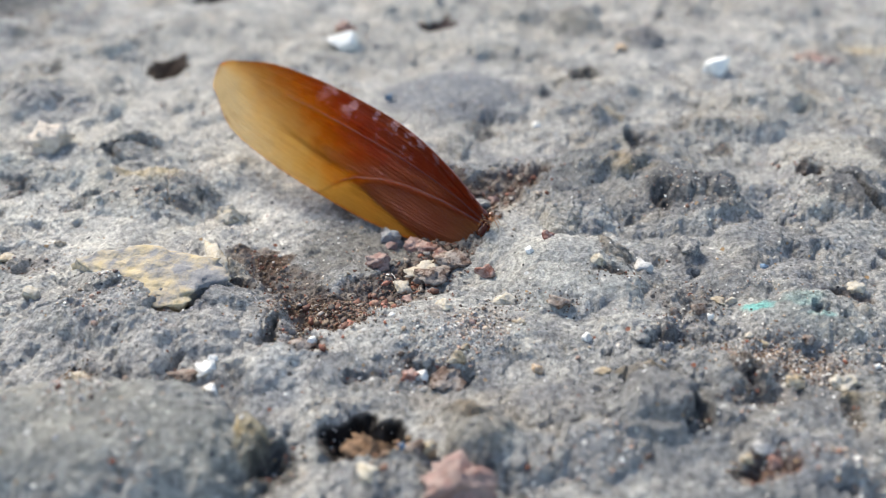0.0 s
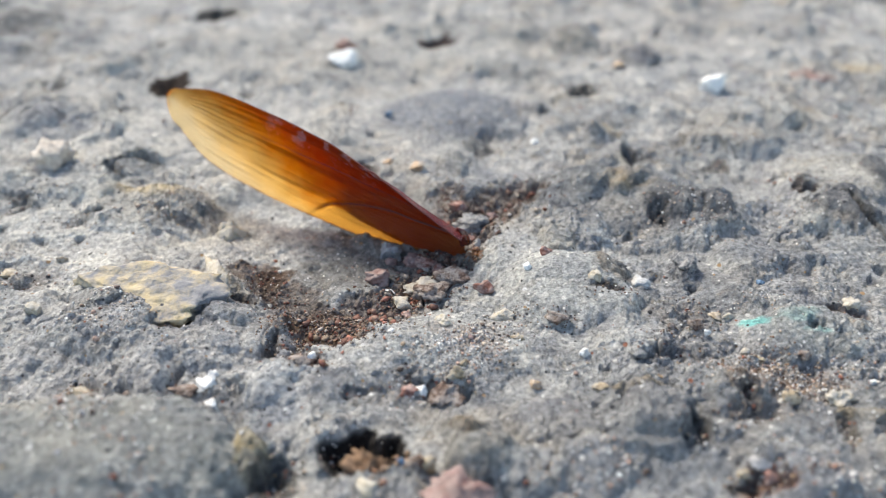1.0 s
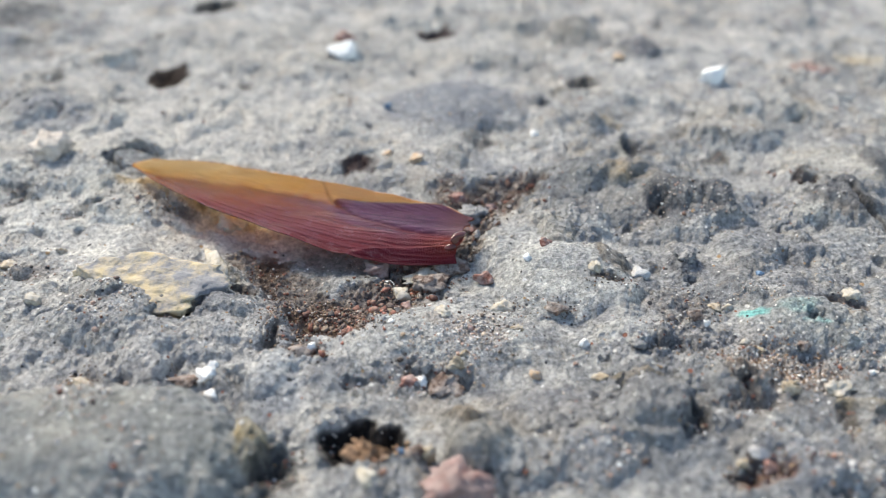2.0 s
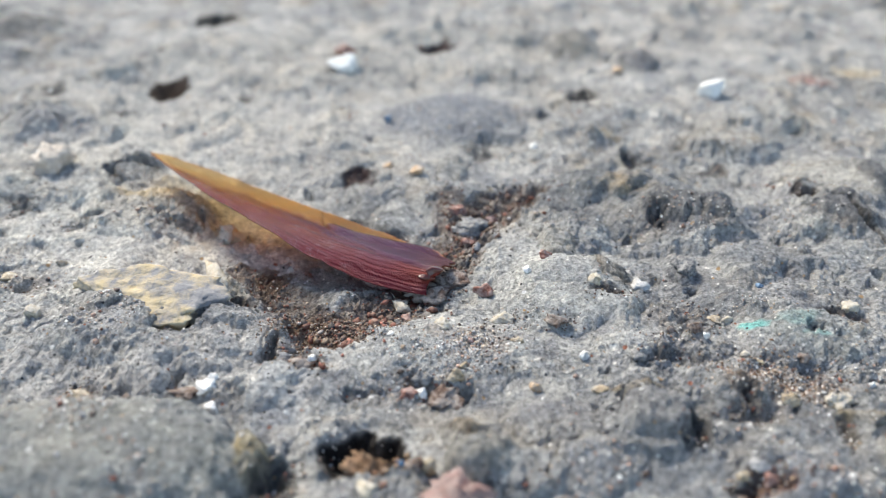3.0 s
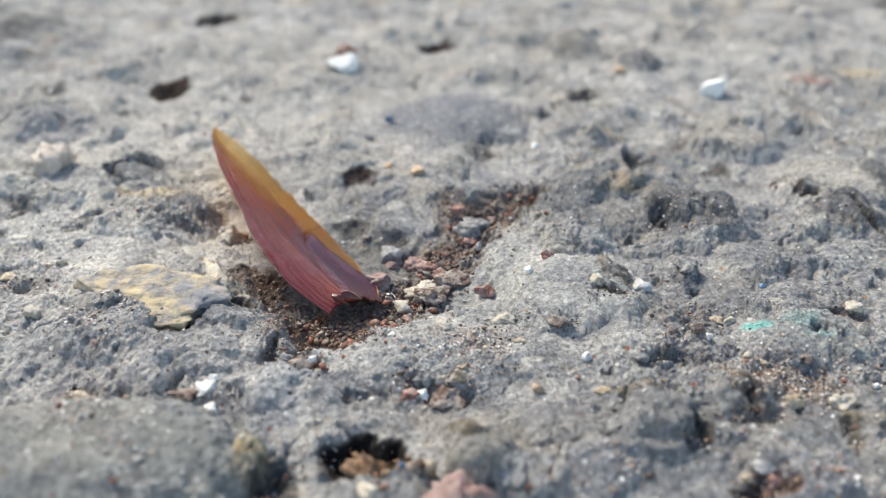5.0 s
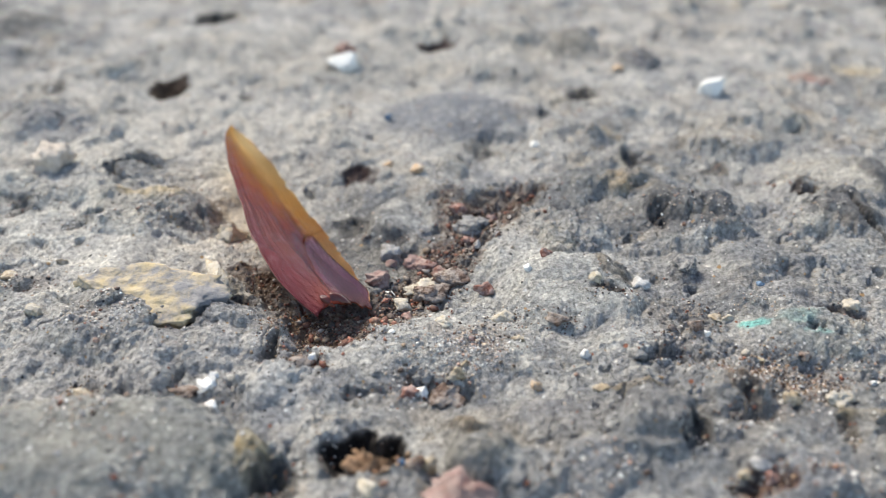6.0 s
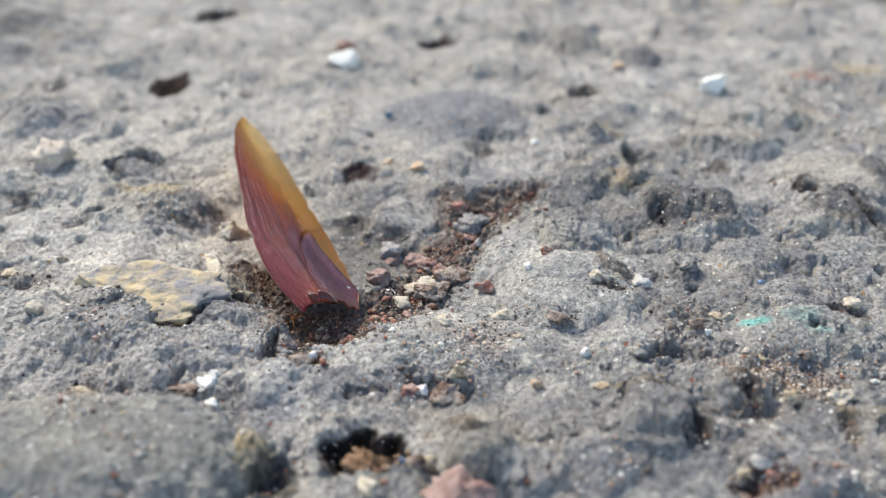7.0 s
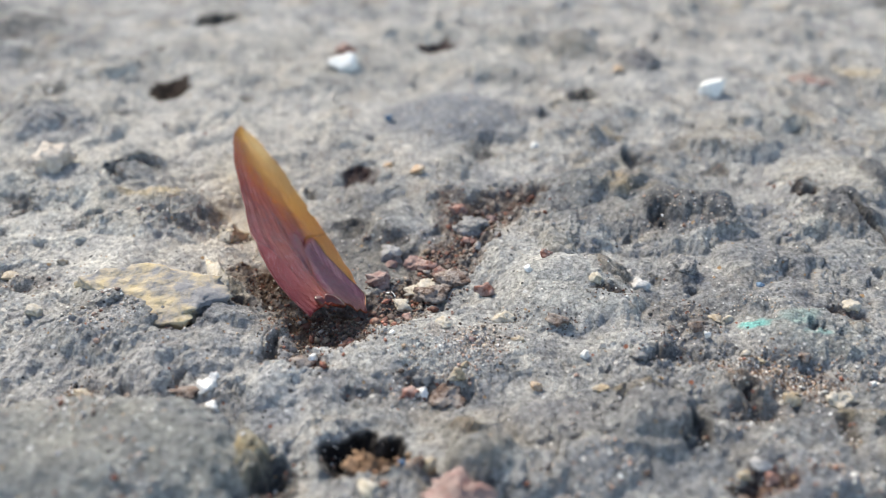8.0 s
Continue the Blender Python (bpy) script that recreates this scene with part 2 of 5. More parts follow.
BLUE = mineral("blue_paint_chip", (0.06, 0.11, 0.18), (0.16, 0.26, 0.38))
WING = wing_material()


# ---- noise on arrays ----
def hashed(ix, iy, seed):
    h = ix.astype(np.int64).astype(np.uint32) * np.uint32(374761393) + iy.astype(np.int64).astype(np.uint32) * np.uint32(668265263) + np.uint32(seed * 362437 + 977)
    h = (h ^ (h >> np.uint32(13))) * np.uint32(1274126177)
    h = (h ^ (h >> np.uint32(16))) * np.uint32(2246822519)
    return (h ^ (h >> np.uint32(15))).astype(np.float64) / 4294967296.0


def smooth(a, b, v):
    k = np.clip((v - a) / (b - a), 0, 1)
    return k * k * (3 - 2 * k)


def gradient_noise(x, y, seed):
    ix, iy = np.floor(x), np.floor(y)
    fx, fy = x - ix, y - iy
    u, v = fx * fx * fx * (fx * (fx * 6 - 15) + 10), fy * fy * fy * (fy * (fy * 6 - 15) + 10)
    corner = []
    for dx, dy in ((0, 0), (1, 0), (0, 1), (1, 1)):
        a = hashed(ix + dx, iy + dy, seed) * 2 * math.pi
        corner.append(np.cos(a) * (fx - dx) + np.sin(a) * (fy - dy))
    low, high = corner[0] + u * (corner[1] - corner[0]), corner[2] + u * (corner[3] - corner[2])
    return (low + v * (high - low)) * 1.5


def layered(x, y, size, seed, octaves=4, gain=0.5):
    """Noise of about -1 to 1, with features of the given size in metres."""
    total, weight = 0, 1.0
    for k in range(octaves):
        total = total + weight * gradient_noise(x / size * 2**k + 17.3 * k, y / size * 2**k - 9.1 * k, seed + k)
        weight *= gain
    return total


def cells(x, y, size, seed):
    """The nearest and second nearest of scattered points, in cell widths, and three numbers of the nearest one."""
    gx, gy = x / size, y / size
    ix, iy = np.floor(gx), np.floor(gy)
    first, second = np.full(x.shape, 9.0), np.full(x.shape, 9.0)
    cx, cy = np.zeros(x.shape), np.zeros(x.shape)
    for dx in (-1, 0, 1):
        for dy in (-1, 0, 1):
            jx, jy = ix + dx, iy + dy
            d = np.hypot(jx + 0.1 + 0.8 * hashed(jx, jy, seed) - gx, jy + 0.1 + 0.8 * hashed(jx, jy, seed + 1) - gy)
            nearer = d < first
            second = np.where(nearer, first, np.minimum(second, d))
            cx, cy, first = np.where(nearer, jx, cx), np.where(nearer, jy, cy), np.where(nearer, d, first)
    return first, second, hashed(cx, cy, seed + 2), hashed(cx, cy, seed + 3), hashed(cx, cy, seed + 4)


# ---- the ground's forms ----
FORMS = []
# smooth stretches: x, y, half widths, how smooth
CALM = [
    (0.01661, 0.00834, 0.00913, 0.00650, 0.55),
    (0.03446, 0.00630, 0.00313, 0.00496, 0.60),
    (0.01250, -0.01826, 0.00246, 0.00239, 0.70),
    (0.00207, -0.02087, 0.00187, 0.00249, 0.70),
    (-0.00433, -0.02066, 0.00244, 0.00192, 0.80),
    (0.00964, -0.00542, 0.00448, 0.00442, 0.85),
    (0.00412, -0.00244, 0.00469, 0.00468, 0.75),
    (0.00062, -0.01064, 0.00863, 0.00332, 0.60),
    (-0.01786, -0.02168, 0.00918, 0.00444, 0.90),
    (-0.00975, -0.01660, 0.00186, 0.00294, 0.85),
    (0.01968, -0.02343, 0.00266, 0.00149, 0.80),
    (0.03681, 0.01390, 0.00476, 0.00721, 0.70),
    (-0.00429, 0.00712, 0.00292, 0.00405, 0.85),
    (-0.00082, 0.02781, 0.00923, 0.01147, 0.80),
    (-0.01469, -0.01239, 0.00328, 0.00341, 0.60),
    (0.00397, -0.01611, 0.00580, 0.00299, 0.60),
    (-0.02266, -0.00002, 0.00706, 0.00418, 0.50),
    (0.02330, -0.00246, 0.00384, 0.00389, 0.45),
    (0.02237, -0.01065, 0.00413, 0.00241, 0.40),
    (0.01121, -0.02305, 0.00446, 0.00152, 0.50),
    (-0.00828, 0.01049, 0.00608, 0.00330, 0.50),
    (-0.01377, -0.01003, 0.00227, 0.00277, 0.70),
]


def lump(x, y, rx, ry, turn, h, tone=None, amount=0.7, edge=2.0, rough=0.0):
    """A rounded rise of the ground, h millimetres high; tone: colour of the stone in it."""
    FORMS.append(("lump", x, y, rx, ry, radians(turn), h / 1000, tone, amount, edge, rough))


def rock(x, y, rx, ry, turn, h, tone=None, amount=0.7, edge=7, rough=0.5):
    """An angular piece of aggregate that stands h millimetres proud; edge: number of its sides."""
    FORMS.append(("rock", x, y, rx, ry, radians(turn), h / 1000, tone, amount, edge, rough))


def pit(x, y, rx, ry, turn, h, tone=None, amount=0.8):
    """A steep hollow, h millimetres deep; tone: soil, and shade painted into it."""
    FORMS.append(("pit", x, y, rx, ry, radians(turn), h / 1000, tone, amount, 2.0, 0.0))


# colour only: stains and dust films, with some shade and haze painted in
def stain_or_shade(x, y, rx, ry, turn, tone, amount=0.8):
    FORMS.append(("stain_or_shade", x, y, rx, ry, radians(turn), 0.0, tone, amount, 2.0, 0.0))


def trench(points, width, h, tone=None, amount=0.8):
    FORMS.append(("trench", points, 0, width / 1000, 0, 0, h / 1000, tone, amount, 2.0, 0.0))


PASTE, SOIL, EARTH_AND_SHADE = (0.345, 0.348, 0.345), (0.125, 0.080, 0.060), (0.12, 0.08, 0.06)
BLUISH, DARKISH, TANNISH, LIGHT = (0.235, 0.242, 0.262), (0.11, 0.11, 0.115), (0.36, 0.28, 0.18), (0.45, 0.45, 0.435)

# broad films of pale dust; the first paints haze over the far ground
stain_or_shade(-0.00024, 0.04489, 0.06855, 0.02822, 0, (0.50, 0.495, 0.48), 0.45)
stain_or_shade(-0.02788, 0.02783, 0.02030, 0.01147, 0, (0.56, 0.545, 0.51), 0.4)
stain_or_shade(0.03047, 0.01391, 0.01057, 0.00721, 0, (0.42, 0.42, 0.41), 0.5)
stain_or_shade(-0.03108, 0.01768, 0.01269, 0.00988, 0, (0.66, 0.645, 0.61), 0.6)
stain_or_shade(-0.02731, 0.00302, 0.00875, 0.00546, 0, (0.60, 0.585, 0.55), 0.5)
stain_or_shade(0.00452, -0.00283, 0.00551, 0.00541, 0, (0.46, 0.465, 0.46), 0.6)
stain_or_shade(-0.01079, -0.01377, 0.00427, 0.00352, 0, (0.46, 0.465, 0.475), 0.6)
stain_or_shade(-0.02797, -0.00877, 0.00425, 0.00385, 0, (0.44, 0.44, 0.44), 0.5)
stain_or_shade(0.00683, -0.00879, 0.00541, 0.00320, 0, (0.44, 0.445, 0.44), 0.45)
stain_or_shade(-0.02403, 0.00269, 0.01651, 0.01168, 0, (0.68, 0.66, 0.62), 0.72)
stain_or_shade(-0.03729, 0.01919, 0.01854, 0.04041, 0, (0.50, 0.485, 0.455), 0.45)
stain_or_shade(-0.01733, 0.02055, 0.02623, 0.01111, 0, (0.52, 0.495, 0.455), 0.5)
stain_or_shade(-0.00627, 0.0487, 0.03133, 0.01426, 0, (0.46, 0.43, 0.37), 0.35)
stain_or_shade(0.03576, 0.05764, 0.02405, 0.01372, 0, (0.43, 0.40, 0.36), 0.35)
# large darker areas
stain_or_shade(0.01484, -0.01976, 0.01528, 0.00649, 0, (0.205, 0.212, 0.225), 0.75)
stain_or_shade(-0.01604, -0.02262, 0.00992, 0.0027, 0, (0.25, 0.255, 0.24), 0.6)
# broad rises, and the dell that the crack runs through
lump(-0.00991, 0.00009, 0.0115, 0.01086, 0, -1.5)
lump(-0.01596, 0.01065, 0.00763, 0.00662, 0, -0.8)
lump(-0.01848, -0.02246, 0.00789, 0.00410, 0, 3.2, (0.26, 0.265, 0.255), 0.8, 4.0)
lump(-0.01847, -0.00965, 0.00725, 0.00373, 0, 1.3, PASTE, 0.2)
lump(-0.00087, -0.0126, 0.0069, 0.00282, 0, 0.8, LIGHT, 0.5)
lump(0.00735, 0.00009, 0.00664, 0.00501, -20, 1, LIGHT, 0.3)
lump(0.00954, -0.00602, 0.00485, 0.00349, 0, 1.5, LIGHT, 0.45)
lump(0.01265, -0.0046, 0.00186, 0.0016, 0, 0.15, (0.20, 0.165, 0.13), 0.9)
lump(0.01629, 0.00681, 0.00895, 0.00584, -8, 1.9, (0.185, 0.19, 0.20), 0.75, 2.2)
lump(0.02201, 0.00406, 0.0021, 0.00233, 0, 0.6, DARKISH, 0.8)
lump(0.01862, 0.00453, 0.00188, 0.00236, 0, 0.3, DARKISH, 0.7)
lump(0.01614, 0.0085, 0.00223, 0.00157, 0, 0.6, TANNISH, 0.6)
lump(0.03319, 0.00453, 0.00329, 0.00321, 0, 1.3, DARKISH, 0.7)
lump(0.03509, 0.01177, 0.00438, 0.00454, 0, 1.3, (0.36, 0.34, 0.30), 0.6)
lump(0.03894, 0.01065, 0.00178, 0.00331, 0, 0.6, DARKISH, 0.8)
lump(0.02885, 0.02055, 0.00399, 0.00361, 0, 1.4, (0.33, 0.30, 0.26), 0.6)
lump(0.00098, 0.02726, 0.00857, 0.00672, 0, 0.6, BLUISH, 0.85, 3.0)
lump(-0.00444, 0.005, 0.0026, 0.00306, 0, 0.7, LIGHT, 0.8)
lump(-0.0079, -0.00194, 0.00365, 0.00434, 0, 0.9, (0.24, 0.245, 0.25), 0.6)
lump(-0.02462, 0.00597, 0.00527, 0.00314, 0, 1.2, (0.33, 0.31, 0.27), 0.5)
lump(-0.02836, 0.01351, 0.00368, 0.00236, 0, 1.1, PASTE, 0.3)
lump(-0.02108, 0.00359, 0.00696, 0.00414, 0, 0.5)
lump(-0.03528, 0.01065, 0.00508, 0.00331, 0, 0.6, LIGHT, 0.4)
lump(-0.01901, -0.01477, 0.0028, 0.00235, 0, 0.6, BLUISH, 0.7)
lump(-0.01065, -0.01554, 0.00165, 0.00193, 0, 0.8, LIGHT, 0.6)
lump(-0.00628, -0.01605, 0.00212, 0.0015, 0, 0.4, BLUISH, 0.6)
lump(-0.01333, -0.0087, 0.0031, 0.00321, 0, 0.6, (0.30, 0.305, 0.31), 0.6)
lump(0.00177, -0.0204, 0.00189, 0.00245, 0, 0.6, (0.24, 0.225, 0.20), 0.7)
lump(0.01218, -0.01888, 0.00233, 0.00246, 0, 0.7, (0.21, 0.215, 0.225), 0.8)
lump(0.01949, -0.0232, 0.00327, 0.00207, 0, 1, BLUISH, 0.8, 3.0)
lump(0.02393, -0.01146, 0.00352, 0.00222, 0, 1, (0.30, 0.32, 0.31), 0.6)
lump(0.0178, -0.00386, 0.00109, 0.00164, 0, 0.2, DARKISH, 0.8)
lump(0.02304, -0.00194, 0.00193, 0.00237, 0, 0.9, (0.25, 0.255, 0.265), 0.6)
lump(0.01682, 0.05113, 0.0032, 0.00544, 0, 0.8, (0.17, 0.175, 0.18), 0.8)
lump(-0.06046, 0.05765, 0.00441, 0.00659, 0, 0.8, DARKISH, 0.8)
lump(0.02459, 0.04304, 0.00249, 0.00345, 0, 0.6, DARKISH, 0.8)
lump(0.00352, -0.02224, 0.00242, 0.00176, 0, 1, (0.26, 0.27, 0.28), 0.6)
lump(0.00837, -0.02223, 0.00212, 0.00157, 0, 0.9, BLUISH, 0.5)
lump(0.0168, -0.01654, 0.00237, 0.00196, 0, 0.8, (0.27, 0.28, 0.29), 0.5)
lump(0.00674, -0.01843, 0.00261, 0.0016, 0, 0.6, BLUISH, 0.4)
lump(-0.02496, -0.01232, 0.00255, 0.00227, 0, 0.7, (0.28, 0.285, 0.30), 0.5)
lump(-0.01555, -0.00233, 0.00171, 0.00203, 0, 0.9, (0.30, 0.31, 0.32), 0.5)
lump(0.02681, 0.00009, 0.00531, 0.00292, 0, 0.6, (0.31, 0.32, 0.33), 0.5)
lump(-0.0418, 0.02569, 0.00482, 0.00341, 0, 0.7, BLUISH, 0.6)
lump(-0.01562, 0.04093, 0.00488, 0.00332, 0, 0.6)
lump(0.0077, 0.05764, 0.00481, 0.00384, 0, 0.7, (0.3, 0.305, 0.30), 0.5)
lump(0.03369, 0.02806, 0.0037, 0.00293, 0, 0.8, LIGHT, 0.6)
# angular aggregate standing proud of the paste
rock(0.00174, -0.01941, 0.0009, 0.00079, -30, 0.28, (0.33, 0.26, 0.18), 0.75)
rock(0.0334, 0.005, 0.0026, 0.00268, 0, 0.88, (0.13, 0.135, 0.15), 0.85, 9)
rock(0.01862, 0.00548, 0.00209, 0.00232, 20, 0.66, (0.14, 0.145, 0.155), 0.8)
rock(0.01796, -0.00326, 0.00101, 0.00121, 0, 0.3, (0.10, 0.105, 0.115), 0.85)
rock(0.01258, -0.00386, 0.00175, 0.00149, 0, 0.15, (0.19, 0.165, 0.135), 0.85)
rock(-0.02219, -0.00602, 0.00453, 0.00279, -8, 0.5, (0.27, 0.265, 0.255), 0.8, 6, 0.7)
rock(-0.01015, -0.02168, 0.00080, 0.00152, 20, 0.7, (0.40, 0.32, 0.19), 0.95)
# dark tone paints the shaded side of the boulder's corner
pit(-0.00869, -0.02297, 0.00101, 0.00137, 0, 1.2, (0.07, 0.07, 0.07), 0.95)
rock(0.02611, -0.00234, 0.00171, 0.0014, 0, 0.44, (0.20, 0.205, 0.22), 0.7)
rock(0.01461, -0.01243, 0.00124, 0.00068, 0, 0.44, (0.16, 0.16, 0.165), 0.75)
rock(-0.01427, -0.00883, 0.00193, 0.00153, 20, 0.61, (0.29, 0.29, 0.29), 0.6)
rock(-0.01067, -0.01056, 0.0012, 0.00181, 0, 0.61, (0.24, 0.245, 0.25), 0.6)
rock(-0.02889, 0.01351, 0.00326, 0.00213, 25, 0.66, (0.25, 0.25, 0.245), 0.7)
rock(0.00099, 0.02806, 0.0079, 0.0065, 0, 0.5, (0.19, 0.205, 0.24), 0.8, 9, 0.3)
rock(0.00086, 0.01507, 0.00139, 0.00221, 0, 0.55, (0.19, 0.195, 0.20), 0.7)
rock(0.03949, 0.01234, 0.00176, 0.00299, 0, 0.77, (0.14, 0.145, 0.155), 0.8)
rock(0.00836, 0.0399, 0.00235, 0.00285, 0, 0.55, (0.19, 0.195, 0.20), 0.7)
# sharper stones, slabs and overhangs, with dark pits that paint the shade beneath them
rock(0.01250, -0.01826, 0.00236, 0.00220, 8, 0.9, (0.215, 0.215, 0.225), 0.85, 6, 0.6)
rock(0.01174, -0.01646, 0.00152, 0.00069, 0, 0.5, (0.38, 0.30, 0.20), 0.85)
pit(0.01429, -0.01982, 0.00051, 0.00095, 0, 0.8, (0.06, 0.06, 0.062), 0.95)
rock(0.00207, -0.02087, 0.00162, 0.00216, -25, 0.75, (0.24, 0.23, 0.215), 0.8, 6, 0.6)
rock(0.00148, -0.01960, 0.00083, 0.00078, -20, 0.4, (0.35, 0.27, 0.19), 0.75)
rock(0.01787, -0.01719, 0.00074, 0.00162, 15, 0.6, (0.14, 0.145, 0.155), 0.8)
rock(0.01971, -0.02336, 0.00207, 0.00127, 0, 0.7, (0.27, 0.28, 0.305), 0.85, 6, 0.25)
rock(0.02434, -0.01850, 0.00163, 0.00064, 0, 0.45, (0.40, 0.32, 0.21), 0.8)
pit(0.02296, -0.01961, 0.00045, 0.00113, 0, 0.9, (0.10, 0.08, 0.06), 0.8)
pit(0.01555, -0.02343, 0.00077, 0.00052, 0, 1.3, (0.07, 0.05, 0.04), 0.9)
lump(-0.00975, -0.01660, 0.00169, 0.00254, 0, 0.5, (0.37, 0.385, 0.41), 0.7, 4.0)
rock(-0.00597, -0.01560, 0.00189, 0.00111, 6, 0.5, (0.235, 0.245, 0.265), 0.75, 6, 0.4)
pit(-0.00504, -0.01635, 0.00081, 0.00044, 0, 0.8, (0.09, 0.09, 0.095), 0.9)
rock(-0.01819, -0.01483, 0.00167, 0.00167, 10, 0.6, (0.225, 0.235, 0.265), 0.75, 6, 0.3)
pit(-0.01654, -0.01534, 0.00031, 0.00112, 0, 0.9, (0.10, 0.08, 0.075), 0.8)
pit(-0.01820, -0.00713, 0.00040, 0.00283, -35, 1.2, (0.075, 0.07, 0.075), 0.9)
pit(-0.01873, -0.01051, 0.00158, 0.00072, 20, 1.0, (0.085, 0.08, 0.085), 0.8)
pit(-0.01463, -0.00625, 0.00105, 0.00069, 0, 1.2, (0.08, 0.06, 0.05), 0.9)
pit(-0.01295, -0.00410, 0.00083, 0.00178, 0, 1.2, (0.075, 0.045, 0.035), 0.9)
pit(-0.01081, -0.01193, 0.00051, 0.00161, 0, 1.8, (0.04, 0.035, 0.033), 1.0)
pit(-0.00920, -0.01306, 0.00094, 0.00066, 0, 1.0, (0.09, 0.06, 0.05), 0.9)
rock(0.02320, 0.00533, 0.00142, 0.00289, 0, 0.8, (0.13, 0.135, 0.15), 0.85, 9, 0.5)
rock(0.02069, 0.00552, 0.00124, 0.00233, 0, 0.6, (0.14, 0.145, 0.155), 0.8, 8, 0.6)
rock(0.01542, 0.00855, 0.00158, 0.00168, 0, 0.6, (0.38, 0.29, 0.19), 0.75)
pit(0.01756, 0.00300, 0.00064, 0.00109, 0, 0.7, (0.07, 0.07, 0.07), 0.9)
rock(0.01846, 0.00993, 0.00302, 0.00239, 0, 0.7, (0.24, 0.25, 0.27), 0.7, 8, 0.3)
rock(0.01234, 0.00940, 0.00250, 0.00321, 0, 0.9, (0.17, 0.18, 0.19), 0.7, 7, 0.7)
rock(0.00892, 0.00013, 0.00159, 0.00184, 15, 0.8, (0.26, 0.245, 0.215), 0.8)
rock(0.01114, 0.00021, 0.00115, 0.00084, 0, 0.5, (0.22, 0.23, 0.25), 0.8)
rock(-0.00428, 0.00682, 0.00252, 0.00341, 0, 0.8, (0.42, 0.425, 0.43), 0.8, 7, 0.3)
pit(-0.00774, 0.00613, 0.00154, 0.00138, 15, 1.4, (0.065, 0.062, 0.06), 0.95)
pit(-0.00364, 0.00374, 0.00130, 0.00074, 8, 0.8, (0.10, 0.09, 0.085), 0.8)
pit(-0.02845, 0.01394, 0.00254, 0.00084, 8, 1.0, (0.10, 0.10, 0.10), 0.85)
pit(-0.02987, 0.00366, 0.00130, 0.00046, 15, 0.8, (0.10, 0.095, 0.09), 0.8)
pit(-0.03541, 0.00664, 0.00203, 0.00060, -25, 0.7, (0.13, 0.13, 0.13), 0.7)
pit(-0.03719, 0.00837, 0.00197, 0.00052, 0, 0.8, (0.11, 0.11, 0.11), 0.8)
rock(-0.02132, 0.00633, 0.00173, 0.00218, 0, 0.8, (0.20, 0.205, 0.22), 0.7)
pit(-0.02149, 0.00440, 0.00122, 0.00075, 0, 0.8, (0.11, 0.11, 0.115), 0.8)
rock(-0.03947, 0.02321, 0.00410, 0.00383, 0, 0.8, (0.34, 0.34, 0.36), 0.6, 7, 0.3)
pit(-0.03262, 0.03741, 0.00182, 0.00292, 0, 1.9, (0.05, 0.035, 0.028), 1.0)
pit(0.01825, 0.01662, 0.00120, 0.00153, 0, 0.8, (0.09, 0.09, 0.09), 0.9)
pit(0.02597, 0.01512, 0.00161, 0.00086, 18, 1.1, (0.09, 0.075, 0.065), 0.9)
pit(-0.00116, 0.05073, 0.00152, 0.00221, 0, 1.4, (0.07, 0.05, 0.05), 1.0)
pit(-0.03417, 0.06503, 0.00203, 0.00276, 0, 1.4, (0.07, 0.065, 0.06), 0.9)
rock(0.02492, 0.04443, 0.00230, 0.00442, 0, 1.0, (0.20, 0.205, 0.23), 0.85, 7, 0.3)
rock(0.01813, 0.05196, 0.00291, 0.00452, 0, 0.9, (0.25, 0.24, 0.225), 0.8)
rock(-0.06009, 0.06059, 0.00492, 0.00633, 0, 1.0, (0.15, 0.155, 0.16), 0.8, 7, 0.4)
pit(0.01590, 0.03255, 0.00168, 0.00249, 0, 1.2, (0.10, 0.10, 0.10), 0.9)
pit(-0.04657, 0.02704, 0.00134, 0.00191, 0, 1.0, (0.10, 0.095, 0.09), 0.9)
rock(0.03584, 0.02391, 0.00272, 0.00269, 0, 0.7, (0.25, 0.265, 0.265), 0.6)
rock(0.02921, 0.02543, 0.00300, 0.00308, 0, 0.8, (0.27, 0.26, 0.245), 0.7)
pit(0.00344, 0.01871, 0.00145, 0.00133, -10, 0.9, (0.13, 0.13, 0.125), 0.8)
# the crack in which soil has gathered, and the hollows with their shade painted in
trench([(0.00678, 0.00903), (0.00418, 0.00696), (0.00239, 0.00406), (0.00027, -0.00033), (-0.00161, -0.0046), (-0.00337, -0.00637), (-0.00558, -0.0087), (-0.00776, -0.00983)], 2.5, 1.15, SOIL, 0.85)
trench([(-0.00776, -0.00983), (-0.00999, -0.00772), (-0.01146, -0.00496), (-0.01329, -0.00295), (-0.0144, -0.00171)], 1.7, 1.2, SOIL, 0.85)
trench([(0.00215, 0.00406), (0.00078, 0.00696), (0.0003, 0.00903)], 1.6, 0.5, SOIL, 0.6)
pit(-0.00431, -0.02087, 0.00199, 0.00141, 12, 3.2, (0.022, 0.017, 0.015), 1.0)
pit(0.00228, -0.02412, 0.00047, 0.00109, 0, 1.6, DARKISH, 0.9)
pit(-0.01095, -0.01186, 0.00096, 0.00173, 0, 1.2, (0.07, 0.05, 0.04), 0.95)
pit(-0.00904, -0.01371, 0.00085, 0.0006, 0, 1.2, EARTH_AND_SHADE, 0.8)
pit(-0.00099, -0.01565, 0.00165, 0.00071, 0, 0.9, EARTH_AND_SHADE, 0.8)
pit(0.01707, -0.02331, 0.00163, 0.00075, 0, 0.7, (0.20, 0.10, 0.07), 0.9)
